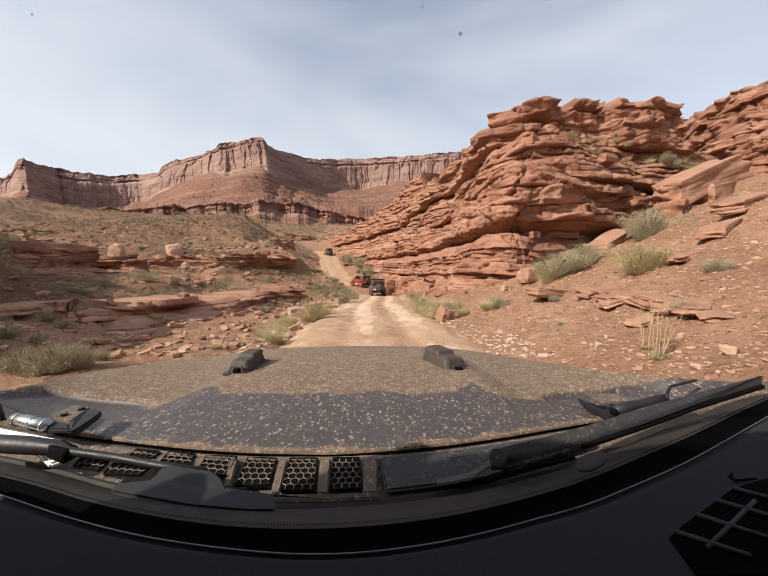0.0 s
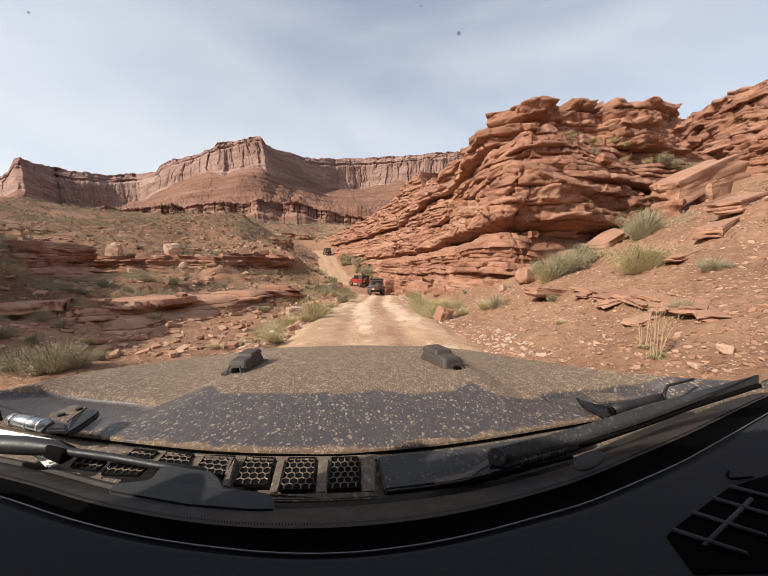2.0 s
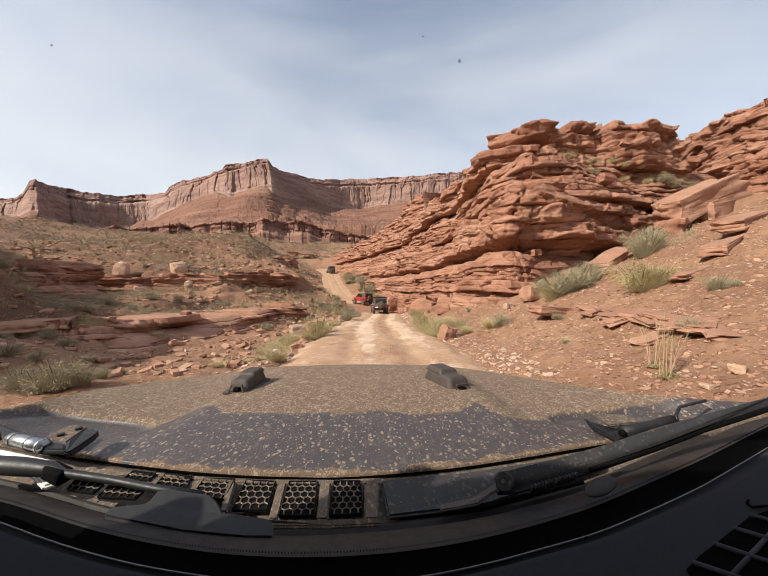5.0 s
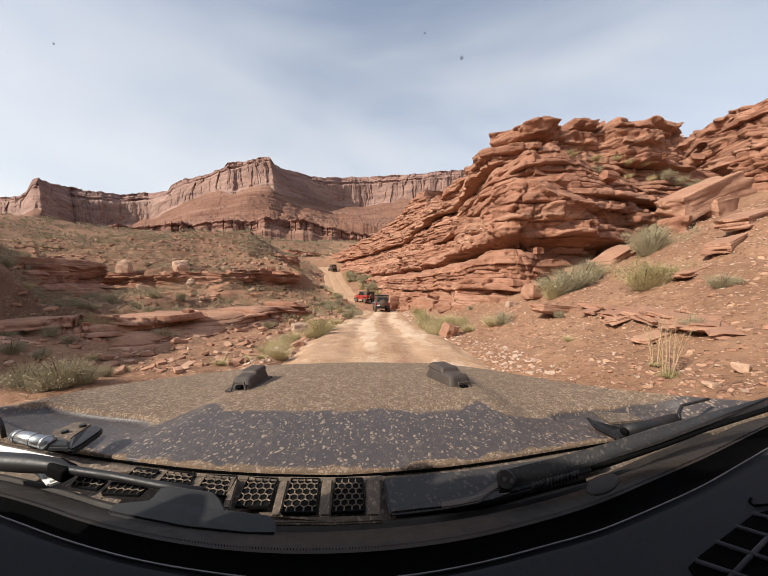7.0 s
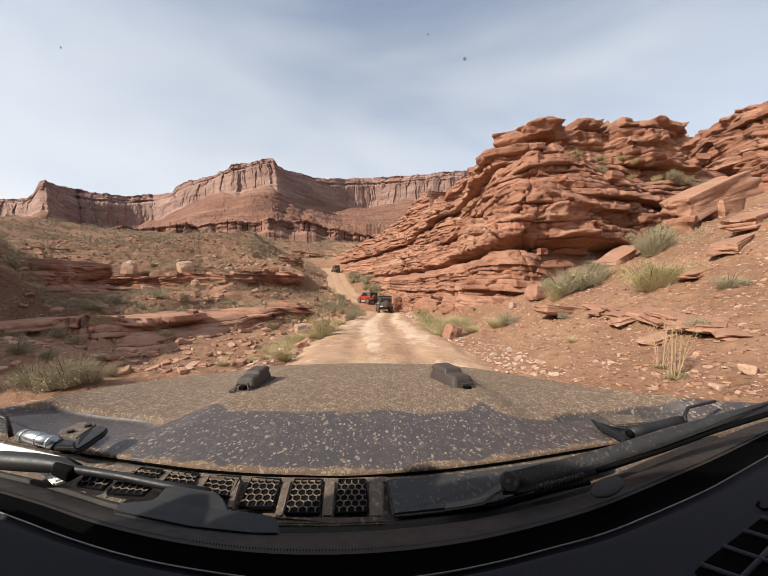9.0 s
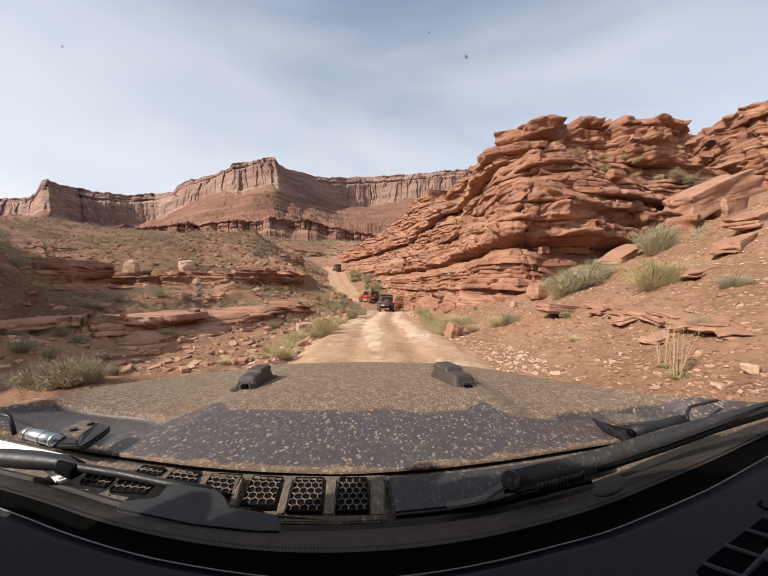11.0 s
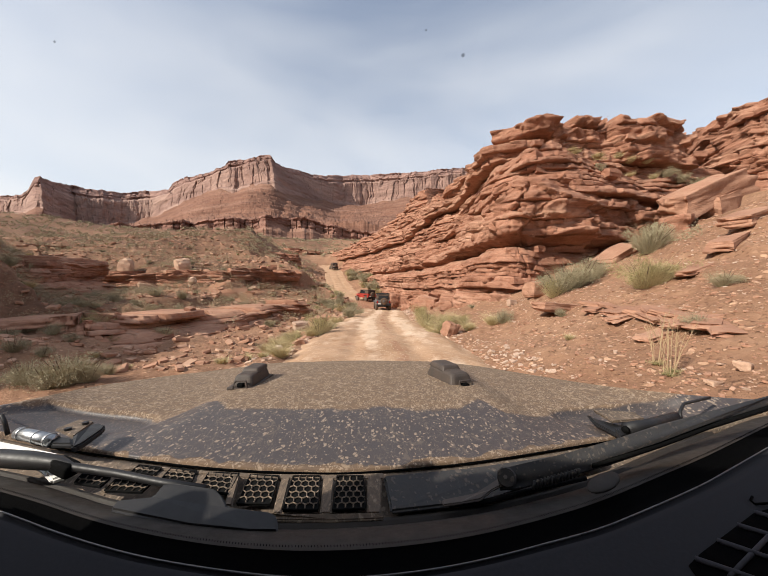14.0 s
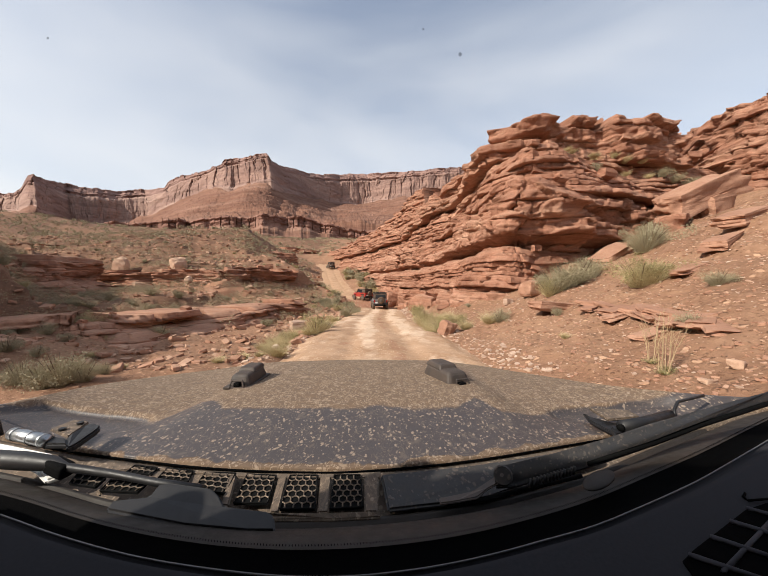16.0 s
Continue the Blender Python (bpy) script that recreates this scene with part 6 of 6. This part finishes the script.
def stone_field(name, label, count, mat, region, lo, hi, seed, gap=2.1, solo=120):
    """Loose stones: the nearest ones singly, the rest as one spread."""
    rng = random.Random(seed)
    kinds = [boulder_mesh("stone", (1, 0.8, 0.42), seed + k, mat, 0.78, 2) for k in range(5)]
    small = [boulder_mesh("stone", (1, 0.8, 0.42), seed + k, mat, 0.8, 1) for k in range(5)]
    shapes = [(np.array([v.co[:] for v in m.vertices]), [tuple(p.vertices) for p in m.polygons]) for m in small]
    verts, faces, base = [], [], 0
    places = []
    for k in range(count):
        x, y = region(rng)
        if far_from_road(x, y) > gap:
            places.append((x, y, lo + (hi - lo) * rng.random() ** 3 * min(1.6, 0.35 + 0.03 * y)))
    z = terrain(np.array([p[0] for p in places]), np.array([p[1] for p in places]))
    order = sorted(range(len(places)), key=lambda i: -places[i][2] / (4 + math.hypot(places[i][0], places[i][1])))
    for n, i in enumerate(order):
        x, y, s = places[i]
        m = Euler((rng.uniform(-0.4, 0.4), rng.uniform(-0.4, 0.4), rng.uniform(0, 6.3))).to_matrix()
        sx = s * rng.uniform(0.7, 1.6)
        k = rng.randrange(5)
        if n < solo:
            ob = new("stone", kinds[k])
            ob.matrix_basis = Matrix.LocRotScale((x, y, float(z[i]) + 0.15 * s), m.to_quaternion(), (sx, s, s))
            tagged(ob, label, "stone", name)
            continue
        pts = (shapes[k][0] * (sx, s, s)) @ np.array(m).T + (x, y, z[i] + 0.12 * s)
        verts.append(pts)
        faces += [tuple(v + base for v in f) for f in shapes[k][1]]
        base += len(pts)
    if verts:
        thing(name.replace(" ", "_"), label, "stones", kind="stuff", data=mesh_of(name, np.concatenate(verts), faces, mat))


def right_slope(rng):
    y = 3 + 22 * rng.random() ** 1.3
    return float(road_line(y)[0]) + 2.0 + (4 + y * 0.75) * rng.random() ** 0.9, y


def left_side(rng):
    y = 9 + 80 * rng.random() ** 1.3
    return float(road_line(y)[0]) - 2.3 - (10 + y * 0.95) * rng.random(), y


def shoulders(rng):
    y = 5 + 32 * rng.random() ** 1.5
    side = rng.choice((-1, 1))
    return float(road_line(y)[0]) + side * (1.9 + 1.0 * rng.random() ** 1.6), y


stone_field("gravel on the slope", "small red and tan sandstone chips on the slope", 11000, RED_STONE, right_slope, 0.014, 0.12, 51, solo=110)
stone_field("pale stones on the slope", "pale stone chips scattered on the slope", 3000, WHITE_STONE, right_slope, 0.012, 0.1, 52, solo=70)
stone_field("stones on the hillside", "red stones strewn over the hillside", 6500, RED_STONE, left_side, 0.06, 0.5, 53, solo=60)
stone_field("stones on the road shoulder", "pale broken stones along the road shoulder", 1900, WHITE_STONE, shoulders, 0.025, 0.17, 54, gap=1.85, solo=90)


# ---- plants ----
def blades(seed, count, height, spread, width, lean=0.5):
    """A tuft of thin curved blades."""
    rng = random.Random(seed)
    v, f = [], []
    for k in range(count):
        a, r = rng.uniform(0, 6.283), spread * rng.random() ** 0.7
        root = np.array([0.35 * r * math.cos(a), 0.35 * r * math.sin(a), 0.0])
        h = height * rng.uniform(0.5, 1.0)
        a += rng.gauss(0, 0.5)
        h *= rng.uniform(0.45, 1.1)
        out = r + lean * h * rng.random() ** 1.5
        tip = root + np.array([math.cos(a) * out, math.sin(a) * out, h * rng.uniform(0.6, 1.0)])
        mid = root * 0.55 + tip * 0.45 + np.array([rng.gauss(0, 0.04), rng.gauss(0, 0.04), 0.16 * h])
        b = rng.uniform(0, 6.283)
        w = np.array([math.cos(b), math.sin(b), 0]) * width
        i = len(v)
        v += [root - w, root + w, mid + w * 0.8, mid - w * 0.8, tip]
        f += [(i, i + 1, i + 2, i + 3), (i + 3, i + 2, i + 4)]
    return v, f


def leafy(seed, count, radius, height, leaf):
    """A low shrub: many small leaves gathered in uneven clumps."""
    rng = random.Random(seed)
    v, f = [], []
    clumps = [(rng.gauss(0, 0.42) * radius, rng.gauss(0, 0.42) * radius, height * rng.uniform(0.3, 0.85), rng.uniform(0.22, 0.42) * radius) for _ in range(9)]
    for k in range(count):
        c = rng.choice(clumps)
        d = Vector((rng.gauss(0, 1), rng.gauss(0, 1), rng.gauss(0, 0.8))).normalized() * c[3] * rng.uniform(0.5, 1.15)
        p = np.array([c[0] + d.x, c[1] + d.y, max(0.02, c[2] + d.z)])
        a = Vector((rng.gauss(0, 1), rng.gauss(0, 1), rng.gauss(0, 1))).normalized()
        b = a.cross(Vector((rng.gauss(0, 1), rng.gauss(0, 1), rng.gauss(0, 1)))).normalized()
        s = leaf * rng.uniform(0.6, 1.3)
        i = len(v)
        v += [p, p + np.array(a) * s + np.array(b) * s * 0.35, p + np.array(a) * 2 * s, p + np.array(a) * s - np.array(b) * s * 0.35]
        f.append((i, i + 1, i + 2, i + 3))
    return v, f


def shrub(kind, seed):
    """One shrub with foliage and stems, built once at the origin and then copied."""
    rng = random.Random(seed)
    if kind == "tuft":
        base = thing("grass_tuft", "dry straw-coloured bunch grass on red soil", "grass", "bunch grass")
        part("straw_clump", mesh_of("straw_clump", *blades(seed, 900, 0.6, 0.34, 0.0026, 0.6), STRAW), STRAW, base)
        part("green_clump", mesh_of("green_clump", *blades(seed + 1, 80, 0.42, 0.28, 0.0032, 0.5), GREEN), GREEN, base)
        return base
    green = kind == "green"
    base = thing("desert_shrub", "low yellow-green desert shrub on red soil" if green else "grey-green sagebrush on red soil", "shrub", "green shrubs" if green else "sagebrush")
    part("foliage", mesh_of("foliage", *leafy(seed, 1700, 0.62, 0.72, 0.024), GREEN if green else SAGE), None, base)
    stems = []
    for k in range(9):
        a, r = rng.uniform(0, 6.283), rng.uniform(0.2, 0.5)
        stems.append(tube([(0, 0, -0.05), (0.5 * r * math.cos(a), 0.5 * r * math.sin(a), 0.3), (r * math.cos(a), r * math.sin(a), rng.uniform(0.5, 0.8))], [0.016, 0.01, 0.004], 5))
    part("woody_stem", joined(*stems), TWIG, base)
    part("twig_growth", mesh_of("twig_growth", *blades(seed + 3, 800, 0.95, 0.46, 0.0028, 0.35), STRAW if green else SAGE), None, base)
    return base


STOCK = {k: [shrub(k, 60 + 7 * i + ord(k[0])) for i in range(3)] for k in ("sage", "green", "tuft")}
STOCK_USED = {k: [False] * 3 for k in STOCK}


def plant(kind, xy, size, rng):
    i = rng.randrange(3)
    z = float(terrain(*xy)) - 0.04 * size
    m = Matrix.LocRotScale((xy[0], xy[1], z), Euler((0, 0, rng.uniform(0, 6.283))), None)
    src = STOCK[kind][i]
    if STOCK_USED[kind][i]:
        ob = copy_thing(src, m)
    else:
        ob, STOCK_USED[kind][i] = src, True
    ob.matrix_basis = m @ Matrix.Diagonal((size, size, size * rng.uniform(0.8, 1.1), 1))
    return ob


rng = random.Random(5)
# the plants that stand out, by kind, place and size
for kind, xy, size in (("sage", (6.74, 11.19), 1.5), ("sage", (6.14, 11.04), 1.3), ("green", (5.90, 11.07), 0.9), ("sage", (7.64, 11.67), 1.1), ("sage", (9.95, 11.99), 1.5), ("green", (6.39, 7.84), 1.15),
                       ("green", (6.56, 7.69), 0.9), ("sage", (10.84, 12.71), 1.2), ("sage", (15.0, 16.4), 1.3), ("sage", (15.8, 16.6), 1.2), ("sage", (13.65, 18.78), 0.8), ("green", (7.67, 32.76), 1.0), ("green", (7.22, 27.79), 0.8),
                       ("tuft", (3.70, 10.77), 1.1), ("tuft", (3.03, 11.32), 0.9), ("tuft", (2.10, 14.13), 1.2), ("green", (2.60, 14.77), 0.8), ("green", (2.09, 15.61), 1.2), ("green", (2.52, 21.25), 1.3), ("tuft", (2.01, 12.48), 1.1), ("green", (2.34, 12.74), 0.9), ("tuft", (3.14, 30.34), 1.5), ("green", (3.06, 12.89), 0.8), ("tuft", (2.98, 13.89), 1.2), ("tuft", (-2.31, 7.27), 0.8), ("tuft", (-3.75, 14.19), 1.6), ("tuft", (-4.90, 13.66), 1.2), ("tuft", (-5.00, 15.09), 1.4), ("tuft", (-4.72, 16.02), 1.3), ("tuft", (-2.86, 9.45), 1.0), ("tuft", (-4.94, 11.66), 0.7), ("green", (-2.38, 12.13), 1.2), ("green", (-4.97, 22.69), 1.2), ("tuft", (-7.09, 29.34), 1.4), ("sage", (3.91, 10.47), 0.6),
                       ("tuft", (3.63, 6.26), 0.32), ("tuft", (3.51, 3.92), 0.16), ("sage", (6.28, 5.93), 0.5), ("tuft", (-4.44, 13.03), 1.0), ("tuft", (-3.84, 12.71), 1.1), ("green", (-3.58, 12.79), 0.8),
                       ("tuft", (-2.57, 11.75), 1.1), ("tuft", (-4.54, 12.23), 0.7), ("green", (-2.40, 14.10), 0.8), ("tuft", (-2.66, 18.61), 1.2), ("sage", (-2.56, 24.38), 1.3), ("sage", (-2.20, 29.48), 1.2), ("tuft", (-5.05, 10.09), 0.7),
                       ("sage", (-7.36, 7.52), 1.1), ("sage", (-7.72, 7.48), 0.8), ("sage", (-7.02, 7.65), 0.8), ("sage", (-7.38, 8.68), 0.5), ("green", (-13.79, 15.27), 1.3), ("sage", (-8.63, 7.84), 0.9),
                       ("sage", (-15.26, 13.86), 0.8), ("sage", (-13.64, 13.31), 0.7), ("sage", (-12.52, 12.99), 0.6), ("sage", (-12.27, 10.70), 0.7), ("green", (-11.99, 14.37), 0.5), ("sage", (-11.34, 10.75), 0.5), ("tuft", (-10.25, 11.55), 0.6), ("sage", (-15.12, 13.02), 0.6), ("tuft", (-7.49, 9.40), 0.5), ("sage", (-18.92, 19.95), 0.7)):
    plant(kind, xy, size, rng)
def stalks(seed, height):
    """A dead flower stalk plant: a few tall bare stems with side twigs."""
    r = random.Random(seed)
    base = thing("dry_stalk_plant", "tall dead flower stalks above a small green rosette", "plant", "dry stalks")
    for k in range(6):
        a, lean = r.uniform(0, 6.283), r.uniform(0.05, 0.3)
        h = height * r.uniform(0.6, 1.0)
        p = [Vector((0.04 * math.cos(a), 0.04 * math.sin(a), -0.02)), Vector((0.5 * lean * math.cos(a), 0.5 * lean * math.sin(a), 0.5 * h)), Vector((lean * math.cos(a), lean * math.sin(a), h))]
        bms = [tube(p, [0.004, 0.0035, 0.0015], 5)]
        for j in range(5):
            q = p[1].lerp(p[2], j / 5)
            b = r.uniform(0, 6.283)
            bms.append(tube([q, q + Vector((0.07 * math.cos(b), 0.07 * math.sin(b), 0.09))], [0.002, 0.001], 4))
        part("stalk", joined(*bms), STALK, base)
    part("rosette", mesh_of("rosette", *blades(seed, 110, 0.11, 0.09, 0.003, 0.6), GREEN), GREEN, base)
    return base


STALK = plain_mat("dry_stalk", (0.4, 0.29, 0.17), 0.9)
for k, (xy, h) in enumerate((((3.38, 3.80), 0.85), ((3.52, 3.89), 0.8), ((-5.13, 10.47), 0.7), ((3.58, 4.19), 0.75))):
    ob = stalks(200 + k, h)
    ob.matrix_basis = pose(xy[0], xy[1], float(terrain(*xy)))
set_boulder("boulder", "pale lichen-flecked stone on the gravel slope", (3.90, 3.46), (0.17, 0.13, 0.1), 30, PALE_BOULDER, 81, (0, 10), 0.2, 0.6, 6)
set_boulder("boulder", "flat pale stone on the gravel slope", (3.35, 3.25), (0.12, 0.09, 0.045), 10, PALE_BOULDER, 82, (0, 5), 0.2, 0.7, 6)
# grass and shrubs on the bluff's terraces
for kind, at, size in (("tuft", (11.5, 19.2, 9.3), 0.8), ("tuft", (13.1, 19.6, 9.2), 0.9), ("tuft", (13.4, 20.2, 9.2), 0.8), ("tuft", (14.1, 20.6, 9.4), 0.8), ("tuft", (12.9, 19.5, 9.2), 0.7), ("tuft", (14.3, 19.6, 9.2), 0.8), ("tuft", (15.5, 20.1, 9.2), 0.8), ("tuft", (15.6, 20.4, 9.2), 0.9),
                       ("tuft", (16.5, 20.2, 9.1), 0.9), ("tuft", (17.3, 20.7, 9.3), 0.9), ("tuft", (11.0, 18.8, 9.3), 0.7), ("sage", (10.2, 18.2, 8.4), 0.8), ("sage", (12.4, 18.5, 8.0), 0.6), ("sage", (18.9, 20.5, 8.0), 1.0), ("sage", (18.0, 20.4, 8.3), 0.9), ("sage", (19.7, 20.1, 7.6), 1.1), ("sage", (20.7, 20.6, 7.7), 1.0), ("tuft", (16.3, 19.4, 7.9), 0.8), ("tuft", (14.8, 19.3, 8.0), 0.8)):
    ob = plant(kind, at[:2], size, rng)
    ob.matrix_basis = Matrix.Translation((0, 0, at[2] - ob.matrix_basis.translation.z)) @ ob.matrix_basis
# brush round the far bend
for k in range(26):
    y = rng.uniform(54, 84)
    plant(rng.choice(("sage", "sage", "green")), (float(road_line(y)[0]) + rng.uniform(2.8, 6.5), y), rng.uniform(1.4, 2.5), rng)
for k in range(40):
    y = rng.uniform(36, 62)
    plant(rng.choice(("sage", "tuft", "green")), (float(road_line(y)[0]) - rng.uniform(3.0, 10), y), rng.uniform(0.8, 1.6), rng)
# brush over the hillside
for k in range(170):
    x, y = left_side(rng)
    if y > 16 and far_from_road(x, y) > 4:
        plant(rng.choice(("sage", "sage", "sage", "tuft", "tuft")), (x, y), rng.uniform(0.5, 1.2), rng)
# sparse plants on the gravel slope
for k in range(16):
    x, y = right_slope(rng)
    if far_from_road(x, y) > 3.2:
        plant(rng.choice(("sage", "tuft", "tuft")), (x, y), rng.uniform(0.2, 0.36), rng)


BRUSH = leaf_mat("dry_brush_leaf", (0.20, 0.160, 0.095), (0.37, 0.305, 0.195))


def far_brush(label, count, leaf, leaves, spot, seed):
    """The brush too far off to count."""
    r = random.Random(seed)
    v, f = leafy(seed, leaves, 0.55, 0.65, leaf)
    v = np.array(v)
    xy = np.array([spot(r) for _ in range(3 * count)])
    thick = vnoise(xy[:, 0] * 0.16, xy[:, 1] * 0.16, 0, seed) + 0.5 * vnoise(xy[:, 0] * 0.6, xy[:, 1] * 0.6, 0, seed + 1)
    xy = xy[np.argsort(-thick)[:2 * count]][::2]
    count = len(xy)
    z = terrain(xy[:, 0], xy[:, 1])
    out, faces = [], []
    for k in range(count):
        s, a = r.uniform(0.4, 1.25) * (1 + 0.006 * xy[k, 1]), r.uniform(0, 6.283)
        c, q = math.cos(a), math.sin(a)
        p = v * s
        out.append(np.stack([p[:, 0] * c - p[:, 1] * q + xy[k, 0], p[:, 0] * q + p[:, 1] * c + xy[k, 1], p[:, 2] + z[k]], -1))
        faces += [tuple(i + k * len(v) for i in t) for t in f]
    thing("hillside_brush", label, "brush", kind="stuff", data=mesh_of("hillside_brush", np.concatenate(out), faces, BRUSH))


def near_hill(r):
    y = 20 + 45 * r.random()
    return float(road_line(y)[0]) - 5 - y * 1.1 * r.random(), y


def far_hill(r):
    y = 62 + 75 * r.random()
    return float(road_line(min(y, 118))[0]) - 5 - y * 1.1 * r.random(), y


def beyond(r):
    y = 112 + 280 * r.random()
    return -y * (0.05 + 1.3 * r.random()), y


far_brush("dry sagebrush dotted over the hillside", 1000, 0.034, 170, near_hill, 71)
def lower_hill(r):
    y = 15 + 27 * r.random()
    return float(road_line(y)[0]) - 9 - y * 0.9 * r.random(), y


far_brush("low dry brush on the slope above the wash", 480, 0.03, 150, lower_hill, 74)
far_brush("grey-green sagebrush on the far hillside", 1400, 0.10, 50, far_hill, 72)
far_brush("grey brush on the slopes beyond the crest", 3600, 0.16, 36, beyond, 73)
